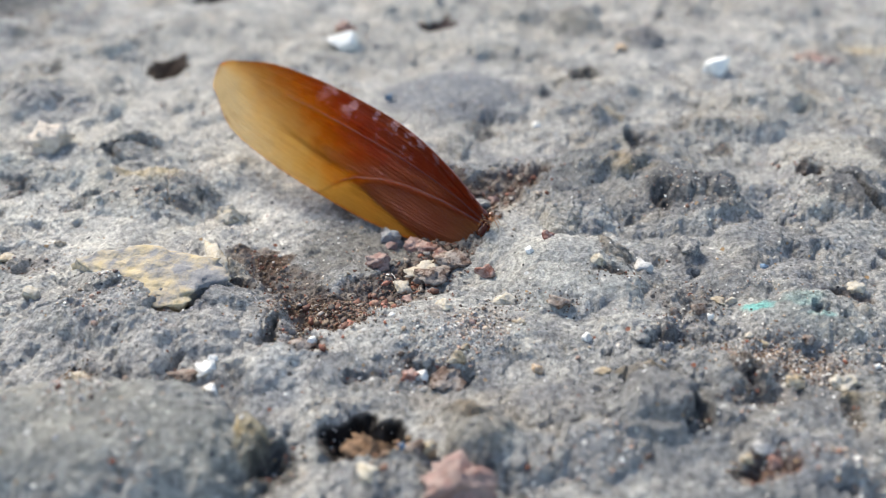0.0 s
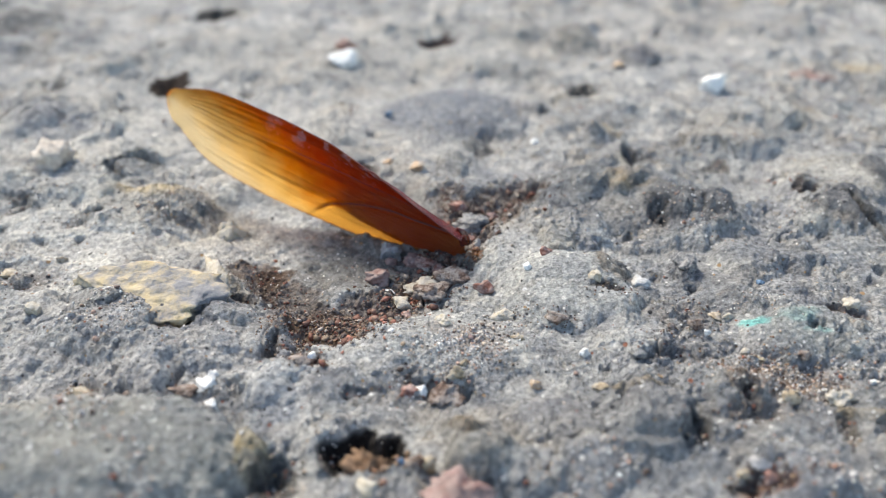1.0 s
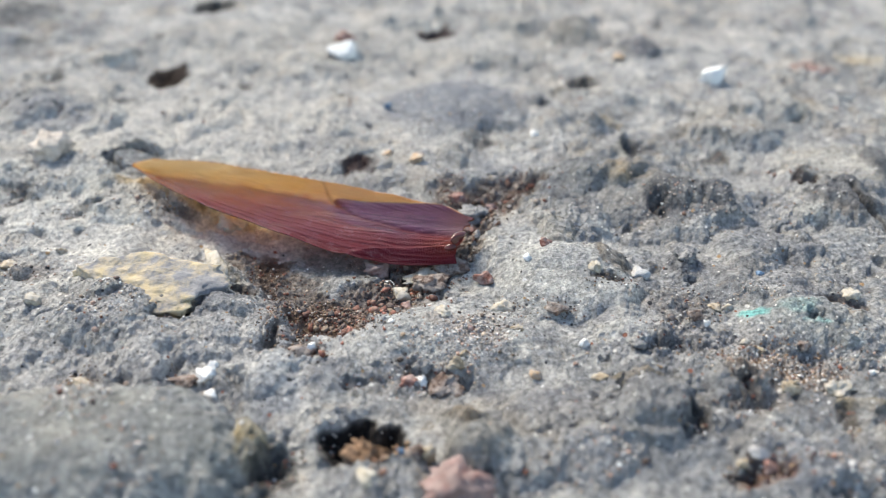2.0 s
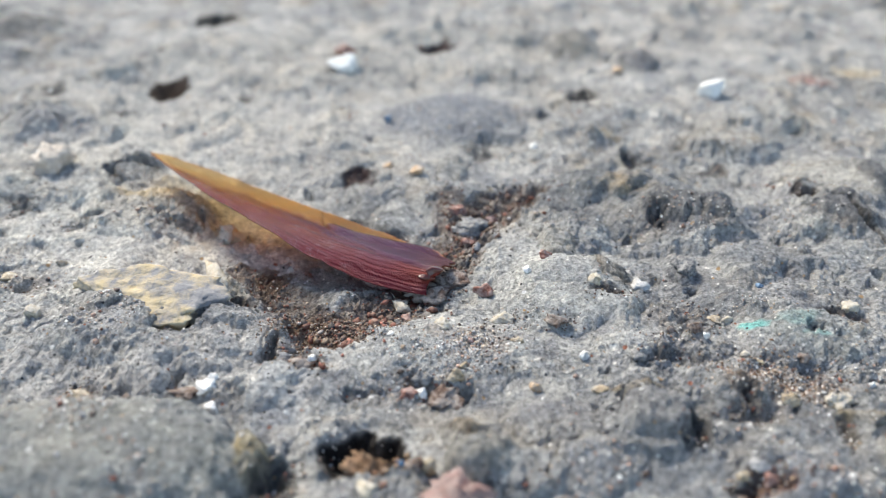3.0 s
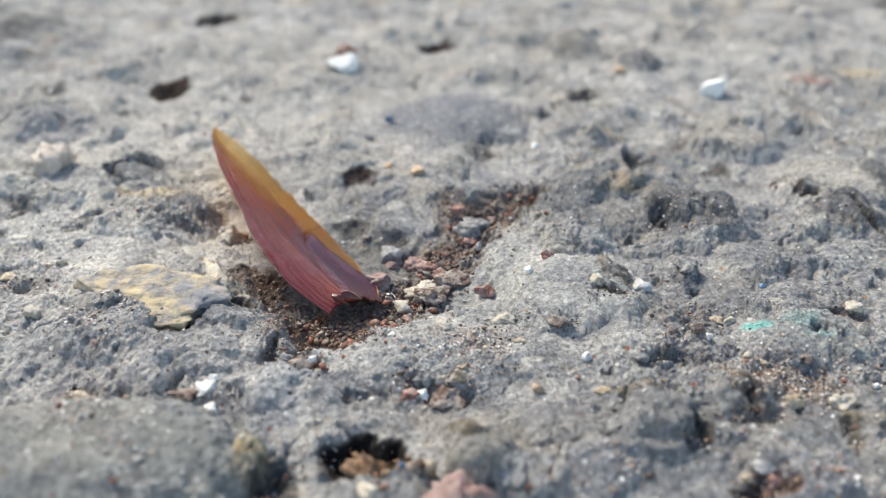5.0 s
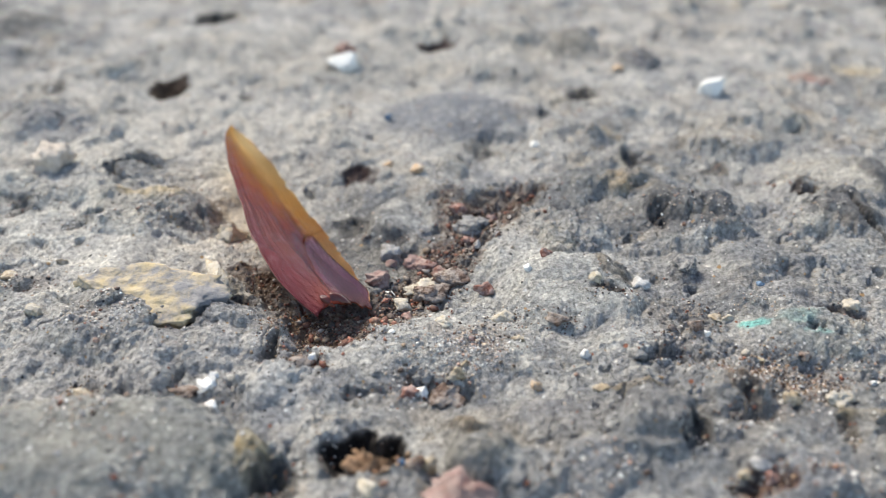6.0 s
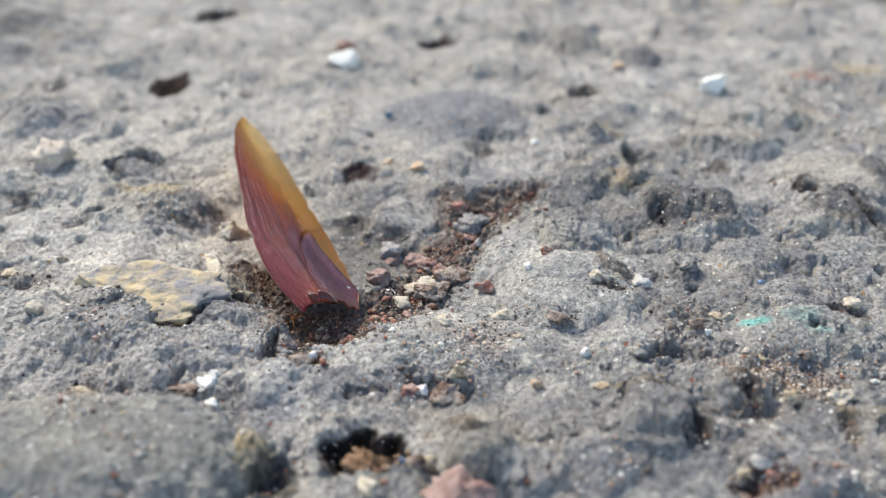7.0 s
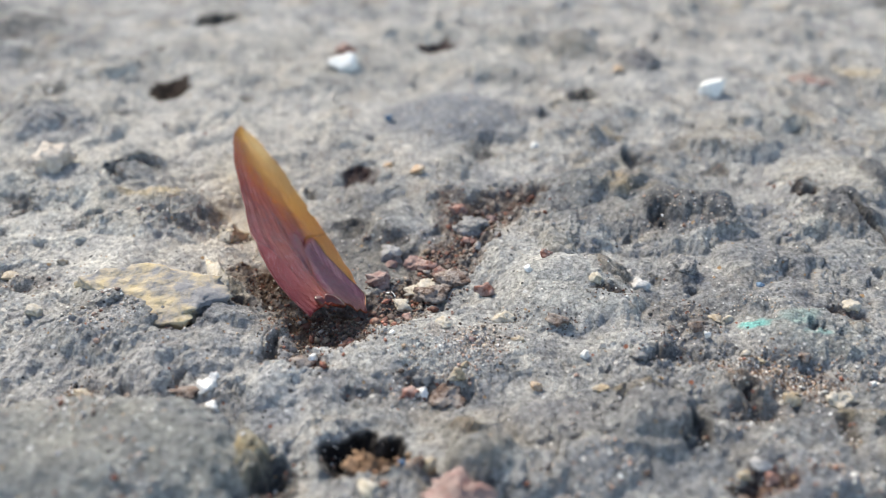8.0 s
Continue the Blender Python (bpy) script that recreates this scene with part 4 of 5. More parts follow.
stone(-0.00091, -0.00401, 0.00225, 0.00063, CREAM, "flat cream coloured splinter in the crack", turn=25, tilt=10)
stone(0.00068, -0.00356, 0.00193, 0.00126, BROWN, "reddish brown stone at the edge of the crack")
stone(-0.00057, -0.00496, 0.00205, 0.00107, BROWN, "reddish brown stone at the edge of the crack")
stone(-0.00306, -0.00616, 0.00100, 0.0008, CREAM, "whitish knobbly crumb in the crack", sunk=0.5)
stone(0.00117, 0.00686, 0.00136, 0.00107, BRICK, "brick-red crumb in the crack")
stone(0.00254, 0.00453, 0.00207, 0.00113, DARK, "black angular stone in the crack")
stone(-0.00239, 0.00025, 0.00151, 0.0008, PINK, "dusty pink pebble lying in the crack")
stone(-0.00127, -0.00033, 0.00132, 0.0007, BRICK, "dull red grain in the crack")
stone(-0.00388, -0.0046, 0.00060, 0.00045, WHITE, "tiny bright white grain in the crack", sunk=0.5)
stone(-0.00405, 0.00224, 0.00182, 0.001, GREY, "grey pebble at the crack")
stone(-0.01428, -0.01605, 0.00096, 0.00055, WHITE, "white crumb in a small hollow")
stone(-0.01403, -0.01514, 0.00049, 0.00056, WHITE, "white crumb in a small hollow")
stone(-0.01358, -0.01731, 0.00067, 0.00047, WHITE, "white crumb in a small hollow")
stone(-0.01545, -0.01625, 0.00143, 0.00048, BROWN, "dark reddish splinter beside white crumbs")
stone(-0.02796, -0.00857, 0.00093, 0.00101, CREAM, "pale yellowish knobbly grain on concrete")
stone(-0.03635, 0.01434, 0.00287, 0.00244, BEIGE, "beige rounded knobbly stone half sunk in concrete", name="stone", sunk=0.45, facets=3, rough=0.30, level=4)
stone(-0.02195, -0.00624, 0.00918, 0.0036, OCHRE, "flat ochre and grey stone set in the concrete", name="stone", sunk=0.52, turn=-12, deep=0.55, level=5, facets=9, flat=0.36, rough=0.24)
stone(-0.01639, -0.00483, 0.0014, 0.0024, CREAM, "pale ridge of stone beside a dark hollow", name="stone", sunk=0.3, turn=26, deep=2.8)
stone(-0.01777, 0.00434, 0.00234, 0.00159, CREAM, "pale cream stone half sunk in concrete", name="stone", sunk=0.4)
stone(0.00061, -0.02476, 0.00241, 0.00201, PINK, "dusty pink-red stone set in the concrete", name="stone", sunk=0.3, level=4)
stone(-0.00375, -0.02401, 0.00095, 0.0005, CREAM, "pale splinter beside a hole", turn=-50, sunk=0.6)
stone(-0.00364, -0.02196, 0.0021, 0.0026, CLOD, "brown crumbly clod in a hole", rough=0.62, name="clod", level=4, category="soil clod", sunk=0.0)
stone(-0.00291, -0.02103, 0.00093, 0.00081, TAN, "tan crumb in a hole")
stone(-0.00436, -0.02216, 0.00103, 0.00073, TAN, "tan crumb in a hole")
stone(-0.00072, -0.02224, 0.00073, 0.00097, TAN, "tan knobbly grain beside a hole")
stone(-0.00217, -0.02231, 0.00042, 0.00054, BLUE, "tiny blue paint chip on concrete")
stone(-0.00147, -0.02255, 0.0009, 0.00066, BROWN, "brown crumb beside a hole")
stone(0.00566, -0.01554, 0.00062, 0.00055, ORANGE, "small ochre grain on grey concrete")
stone(0.00911, -0.01311, 0.0005, 0.00058, WHITE, "small white chip on grey concrete")
stone(-0.00146, -0.01503, 0.00077, 0.00077, DARK, "black crumb in a small hollow")
stone(-0.00083, -0.01524, 0.00062, 0.00062, DARK, "black crumb in a small hollow")
stone(-0.00133, -0.01595, 0.00075, 0.00041, WHITE, "small white chip on grey concrete")
stone(-0.00013, -0.01605, 0.00184, 0.00055, BROWN, "curved brown splinter in a small hollow", turn=12)
stone(-0.00211, -0.01615, 0.00089, 0.00041, BRICK, "dull red splinter in a small hollow")
stone(0.00084, -0.01493, 0.00084, 0.0007, TAN, "tan crumb on grey concrete")
stone(0.02352, -0.01703, 0.00141, 0.0006, CREAM, "pale grain on grey concrete")
stone(0.02073, -0.01731, 0.00087, 0.00053, TAN, "tan grain on grey concrete")
stone(0.01716, -0.02323, 0.00065, 0.00053, BRICK, "dull red crumb in a hollow", sunk=0.45)
stone(0.01595, -0.02293, 0.00054, 0.00036, TAN, "tan crumb in a hollow", sunk=0.45)
stone(0.00411, -0.0087, 0.00116, 0.00054, CREAM, "pale flat grain on grey concrete")
stone(0.00004, -0.01026, 0.00091, 0.00045, CREAM, "pale flat grain on grey concrete")
stone(0.00749, -0.00958, 0.0013, 0.00061, BROWN, "dark reddish crumb on grey concrete")
stone(0.04407, 0.03849, 0.00314, 0.00109, PINK, "dull brick-red flat stone", name="stone", sunk=0.6)
stone(0.05175, 0.04261, 0.00255, 0.00127, TAN, "ochre stone set in grey concrete", name="stone", sunk=0.6)
stone(0.02169, 0.04093, 0.00139, 0.0007, ORANGE, "small orange grain on grey concrete")
stone(-0.00581, 0.02615, 0.00073, 0.00073, BLUE, "tiny blue paint chip on concrete")
stone(-0.00909, -0.01344, 0.00129, 0.00064, BROWN, "dark reddish pebble in a hollow")
stone(-0.00826, -0.013, 0.00043, 0.0005, WHITE, "tiny bright white grain on concrete")
stone(-0.03209, -0.00348, 0.00126, 0.00059, TAN, "tan flat grain on grey concrete")

# smaller pebbles and crumbs strewn between them
stone(-0.02933, -0.00124, 0.00061, 0.00052, TAN, "small tan grain on pale grey concrete")
stone(0.01675, -0.01065, 0.00083, 0.00060, BROWN, "dark brown crumb on grey concrete")
stone(0.01729, -0.01136, 0.00037, 0.00044, WHITE, "tiny white grain beside a brown crumb")
stone(0.01942, -0.01274, 0.00043, 0.00033, CREAM, "pale grain among fine sand")
stone(0.01977, -0.01384, 0.00050, 0.00036, TAN, "tan grain among fine sand")
stone(0.02269, -0.01363, 0.00064, 0.00039, BROWN, "brown crumb among fine sand")
stone(0.02082, -0.01681, 0.00047, 0.00044, TAN, "tan pebble below a sandy patch")
stone(0.02615, -0.01572, 0.00031, 0.00027, WHITE, "tiny bright white grain on concrete")
stone(0.00962, -0.01601, 0.00075, 0.00031, TAN, "flat tan grain on grey concrete")
stone(0.00485, -0.01165, 0.00066, 0.00033, TAN, "tan crumb on grey concrete")
stone(0.00190, -0.01182, 0.00044, 0.00033, BRICK, "small dull red grain among sand")
stone(0.00136, -0.01405, 0.00050, 0.00035, TAN, "tan crumb among sand")
stone(-0.00216, 0.00064, 0.00125, 0.00076, BRICK, "brick-red pebble lying in the crack")
stone(-0.00036, -0.00126, 0.00095, 0.00061, BRICK, "brick-red pebble lying in the crack")
stone(-0.00417, 0.00081, 0.00076, 0.00049, PINK, "dusty pink pebble beside the crack")
stone(0.00414, 0.00583, 0.00086, 0.00062, PINK, "dusty pink pebble in the crack")
stone(0.00276, 0.00115, 0.00072, 0.00049, GREY, "grey pebble at the edge of the crack")
stone(0.00213, 0.00256, 0.00091, 0.00050, BRICK, "brick-red crumb in the crack")
stone(-0.00644, 0.00384, 0.00061, 0.00056, BROWN, "brown crumb beside a pale stone")
stone(-0.00798, -0.01350, 0.00054, 0.00032, GREY, "small grey pebble by a hollow")
stone(-0.02194, -0.01610, 0.00102, 0.00038, TAN, "flat tan crumb in a shallow dip")
stone(-0.02206, -0.01824, 0.00059, 0.00033, BRICK, "dull orange-red grain on concrete")
stone(-0.02051, -0.01717, 0.00087, 0.00040, ORANGE, "pale orange flat grain on concrete")
stone(-0.01901, -0.01620, 0.00048, 0.00027, BROWN, "small brown grain on concrete")
stone(-0.01674, -0.01746, 0.00037, 0.00023, BRICK, "small dull red grain on concrete")
stone(0.01577, -0.02365, 0.00088, 0.00038, BROWN, "brown stone in a hollow")
stone(0.01691, -0.02248, 0.00090, 0.00027, GREY, "grey thin splinter on concrete")
stone(0.01532, -0.01035, 0.00053, 0.00034, BROWN, "small brown grain on concrete")
stone(0.01959, -0.00879, 0.00054, 0.00031, CREAM, "small pale grain on concrete")
stone(0.01881, -0.00854, 0.00078, 0.00031, TAN, "flat tan grain on concrete")
stone(-0.00098, -0.00396, 0.00083, 0.00042, BROWN, "brown crumb in the crack")
stone(-0.00250, -0.00748, 0.00063, 0.00039, BRICK, "small dull red grain in the crack")
stone(-0.00504, -0.00781, 0.00055, 0.00035, BROWN, "brown crumb in the crack")
stone(0.01819, -0.00322, 0.00143, 0.00118, DARK, "black rough stone set in grey concrete")
stone(0.01238, -0.01351, 0.00086, 0.00043, DARK, "dark flat crumb on grey concrete")


def grit(name, count, inside, sizes, palette, label, seed, flat=0.8):
    """Countless loose grains in one mesh; inside(x, y) gives the chance that one lies there."""
    rng = np.random.RandomState(seed)
    x, y = np.empty(0), np.empty(0)
    while len(x) < count:
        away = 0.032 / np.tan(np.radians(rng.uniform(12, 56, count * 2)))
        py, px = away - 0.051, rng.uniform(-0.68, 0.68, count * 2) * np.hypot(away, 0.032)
        ok = rng.uniform(size=count * 2) < inside(px, py)
        x, y = np.concatenate([x, px[ok]]), np.concatenate([y, py[ok]])
    x, y = x[:count], y[:count]
    z = relief(x, y)[0]
    bm = bmesh.new()
    bmesh.ops.create_icosphere(bm, subdivisions=1, radius=1.0)
    base = np.array([v.co[:] for v in bm.verts])
    faces = np.array([[v.index for v in f.verts] for f in bm.faces])
    bm.free()
    k = len(base)
    size = np.exp(rng.uniform(np.log(sizes[0]), np.log(sizes[1]), count)) / 2
    shape = base[None] * rng.uniform(0.5, 1.3, (count, k, 1)) * rng.uniform(0.65, 1.2, (count, 1, 3)) * (1, 1, flat)
    spin = rng.uniform(0, 2 * math.pi, count)
    c, s = np.cos(spin)[:, None], np.sin(spin)[:, None]
    px, py = shape[..., 0] * c - shape[..., 1] * s, shape[..., 0] * s + shape[..., 1] * c
    points = np.stack([px, py, shape[..., 2]], -1) * size[:, None, None] + np.stack([x, y, z + 0.35 * size], -1)[:, None, :]
    quads = (faces[None] + (np.arange(count) * k)[:, None, None]).reshape(-1, 3)
    mesh = bpy.data.meshes.new(name)
    mesh.vertices.add(count * k)
    mesh.vertices.foreach_set("co", points.astype(np.float32).ravel())
    mesh.loops.add(quads.size)
    mesh.loops.foreach_set("vertex_index", quads.astype(np.int32).ravel())
    mesh.polygons.add(len(quads))
    mesh.polygons.foreach_set("loop_start", np.arange(0, quads.size, 3, dtype=np.int32))
    tones = np.array(palette)[rng.randint(0, len(palette), count)] * rng.uniform(0.75, 1.25, (count, 1))
    layer = mesh.attributes.new("tint", "FLOAT_COLOR", "POINT")
    layer.data.foreach_set("color", np.concatenate([np.repeat(tones, k, 0), np.ones((count * k, 1))], 1).astype(np.float32).ravel())
    mesh.update(calc_edges=True)
    mesh.materials.append(GRIT)
    return tagged(new(name, mesh), label, "grit", kind="stuff")


def along(points, width):
    """A chance that falls off from a line of places."""
    def chance(x, y):
        r = np.full(x.shape, 9.0)
        for (ax, ay), (bx, by) in zip(points[:-1], points[1:]):
            k = np.clip(((x - ax) * (bx - ax) + (y - ay) * (by - ay)) / ((bx - ax) ** 2 + (by - ay) ** 2), 0, 1)
            r = np.minimum(r, np.hypot(x - ax - k * (bx - ax), y - ay - k * (by - ay)) / width)
        return np.exp(-r * r * 1.5)
    return chance


CRACK = [f[1] for f in FORMS if f[0] == "trench"]
REDDISH = [(0.13, 0.05, 0.032), (0.21, 0.075, 0.048), (0.07, 0.045, 0.035), (0.05, 0.04, 0.038), (0.13, 0.09, 0.065), (0.22, 0.16, 0.11), (0.09, 0.06, 0.05), (0.20, 0.11, 0.08), (0.34, 0.28, 0.23)]
SANDY = [(0.62, 0.57, 0.52), (0.46, 0.37, 0.29), (0.36, 0.24, 0.19), (0.7, 0.69, 0.66), (0.2, 0.18, 0.17), (0.4, 0.39, 0.38), (0.3, 0.3, 0.31)]
HOLLOWS = [f for f in FORMS if f[0] == "pit" and f[6] < 0.0013]


def hollow_chance(x, y):
    chance = np.zeros(x.shape)
    for f in HOLLOWS:
        chance = np.maximum(chance, np.exp(-(((x - f[1]) / f[3]) ** 2 + ((y - f[2]) / f[4]) ** 2)))
    return chance * 0.7


grit("hollow_grains", 1500, hollow_chance, (0.00007, 0.0003), REDDISH + SANDY, "loose brown grains gathered in small hollows", 330)
for n, points in enumerate(CRACK):
    grit("soil_grains", (3200, 450, 350)[n], along(points, (0.0021, 0.0016, 0.0012)[n]), (0.00008, 0.00032), REDDISH, "loose reddish brown soil grains gathered in a crack", 300 + n)

def heap(x, y, rx, ry, count, palette, label, sizes=(0.00007, 0.00022)):
    """A small drift of grains round one place."""
    grit("grains", count, lambda px, py: np.exp(-(((px - x) / rx) ** 2 + ((py - y) / ry) ** 2) * 1.3), sizes, palette, label, round(abs(x) * 1e6) % 9999)


EARTHY = [(0.21, 0.12, 0.065), (0.27, 0.16, 0.085), (0.11, 0.065, 0.04), (0.34, 0.23, 0.14), (0.17, 0.085, 0.045)]
heap(-0.00319, -0.02152, 0.00105, 0.00089, 260, EARTHY, "brown crumbly soil grains at the edge of a hole", (0.0002, 0.0006))
heap(-0.00099, -0.01554, 0.00172, 0.00071, 160, REDDISH + SANDY, "dark and white grains gathered in a small hollow")
heap(0.00204, -0.01243, 0.0019, 0.00155, 620, SANDY, "fine pale sand grains on concrete")
heap(0.01974, -0.01493, 0.00264, 0.00176, 900, EARTHY + SANDY, "fine brown and pale sand grains on concrete")
heap(0.02241, -0.01605, 0.00205, 0.001, 160, EARTHY + SANDY, "fine brown and pale sand grains on concrete")
heap(0.00469, -0.0087, 0.00155, 0.00064, 90, SANDY + EARTHY, "tan grains in a shallow dip")
heap(0.00787, -0.00965, 0.0013, 0.00062, 80, REDDISH, "dark reddish grains in a shallow dip")
heap(-0.0075, -0.00985, 0.0034, 0.0017, 900, EARTHY + REDDISH, "brown soil grains below the insect wing")
heap(-0.00855, -0.01344, 0.00143, 0.00066, 90, REDDISH + EARTHY, "dark reddish grains in a small hollow")
heap(-0.02213, -0.01615, 0.00123, 0.0007, 90, EARTHY, "brown grains in a small hollow")
heap(0.01722, -0.02331, 0.00136, 0.00052, 160, REDDISH + EARTHY, "dark reddish grains in a hollow")
heap(0.01172, -0.00739, 0.00142, 0.00053, 70, REDDISH, "dark grains under a pale crumb")
heap(-0.01414, -0.01605, 0.00116, 0.0008, 60, SANDY, "pale grains in a small hollow")
heap(0.0215, -0.00772, 0.00173, 0.00066, 80, SANDY, "fine pale sand grains on concrete")
heap(0.01474, -0.01116, 0.00149, 0.00083, 60, REDDISH + SANDY, "mixed grains on concrete")
heap(-0.0139, -0.00311, 0.00127, 0.00122, 100, REDDISH, "dark reddish grains beside the crack")

grit("soil_crumbs", 230, along(CRACK[0], 0.0021), (0.00025, 0.0008), REDDISH + [(0.30, 0.12, 0.085), (0.26, 0.23, 0.21)], "larger reddish brown crumbs lying in a crack", 340, 0.7)


def drifts(x, y):
    patch = smooth(0.15, 0.75, layered(x, y, 0.009, 201, 3))
    return 0.02 + 0.9 * patch**2


grit("sand", 7500, drifts, (0.00007, 0.00026), SANDY, "fine loose sand grains strewn over concrete", 310)
grit("fine_gravel", 200, drifts, (0.00025, 0.0006), SANDY + REDDISH, "small mixed gravel grains strewn over concrete", 320)


# ---- the insect's wing ----
LENGTH = 0.0304
SPAN = [0, 0.12, 0.3, 0.5, 0.7, 0.85, 0.95, 0.985, 1.0]
FRONT = [0.1104, 0.1331, 0.1413, 0.1294, 0.1098, 0.0826, 0.0420, 0.0244, 0.0030]
HIND = [0.0357, 0.0863, 0.1318, 0.1517, 0.1547, 0.1341, 0.0777, 0.0528, 0.0030]


def curve_through(s, knots, values):
    """A smooth curve through the values at the knots."""
    k, y = np.asarray(knots, float), np.asarray(values, float)
    d = np.diff(y) / np.diff(k)
    m = np.concatenate([d[:1], (d[1:] + d[:-1]) / 2, d[-1:]])
    i = np.clip(np.searchsorted(k, s, side="right") - 1, 0, len(k) - 2)
    h = k[i + 1] - k[i]
    u = (s - k[i]) / h
    return (2 * u**3 - 3 * u**2 + 1) * y[i] + (u**3 - 2 * u**2 + u) * h * m[i] + (3 * u**2 - 2 * u**3) * y[i + 1] + (u**3 - u**2) * h * m[i + 1]


def furrow(s):
    """Where the curved furrow that parts off the hind lobe crosses the wing, from -1 (hind edge) to 1 (front edge)."""
    return curve_through(np.clip(s, 0, 0.475), [0, 0.06, 0.15, 0.25, 0.31, 0.36, 0.395, 0.43, 0.475], [0.46, 0.32, 0.19, 0.03, -0.12, -0.30, -0.44, -0.68, -1.02])


def lobe_ridge(s):
    """The fold along the hind lobe, beyond which it slopes down to the hind edge."""
    return np.interp(s, [0.0, 0.10, 0.17, 0.25, 0.35, 0.40], [-1.25, -0.95, -0.78, -0.61, -0.46, -0.44])


def front_crease(s):
    return np.interp(s, [0.0, 0.06, 0.15, 0.25, 0.34], [0.68, 0.71, 0.76, 0.93, 1.2])


def wing_surface(s, v):
    """A place on the wing's middle sheet, s from hinge to tip, v from hind edge to front edge; its upper side is domed in front."""
    front, hind = curve_through(s, SPAN, FRONT) * LENGTH, curve_through(s, SPAN, HIND) * LENGTH
    side = np.where(v > 0, front, hind)
    bend = np.where(v > 0, curve_through(s, [0, 0.45, 1.0], [1.503, 0.251, -0.539]), curve_through(s, [0, 0.45, 1.0], [-0.513, -0.341, -0.036]))
    bend = np.where(np.abs(bend) < 0.002, 0.002, bend)
    radius = side / bend
    bow = LENGTH * 4 * s * (1 - s)
    x, y, z = s * LENGTH, radius * np.sin(v * bend) + 0.0110 * bow, radius * (np.cos(v * bend) - 1) + -0.0331 * bow
    off = v - furrow(s)
    fade = smooth(0.485, 0.455, s)
    lobe = smooth(0.03, -0.05, off) * fade
    z = z - 0.00030 * np.exp(-(off / 0.05) ** 2) * fade * smooth(0.0, 0.12, s) * smooth(-0.95, -0.45, v)
    z = z + 0.00024 * np.exp(-((v - lobe_ridge(s)) / 0.12) ** 2) * lobe
    z = z + 0.00028 * np.exp(-((v - front_crease(s)) / 0.055) ** 2) * smooth(0.36, 0.2, s)
    z = z + 0.00016 * np.exp(-((v - 0.55 + 0.35 * s) / 0.10) ** 2) * smooth(0.75, 0.1, s)
    z = z - 0.00012 * np.exp(-((v - 0.30 + 0.35 * s) / 0.09) ** 2) * smooth(0.85, 0.3, s) * (1 - lobe)
    z = z + 0.00010 * layered(s * 0.030, v * 0.004, 0.0035, 431, 2) * smooth(0.0, 0.2, s) * smooth(1.0, 0.8, s)
    wrinkle = gradient_noise(s * 3.0 + 0.3, v * 9.0, 441)
    z = z + 0.00008 * wrinkle * smooth(0.0, 0.15, s) * smooth(1.0, 0.7, s) * (1 - 0.6 * lobe)
    striae = np.sin(v * 44 + 7 * s + 1.5 * np.sin(9 * s))
    z = z + striae * (0.000012 * smooth(0.3, 0.7, s) + 0.000008) * (1 - 0.7 * lobe)
    x = x + 0.00016 * np.sin(v * 9 + 0.6) * np.clip(1 - s / 0.03, 0, 1)
    return np.stack([x, y, z], -1)


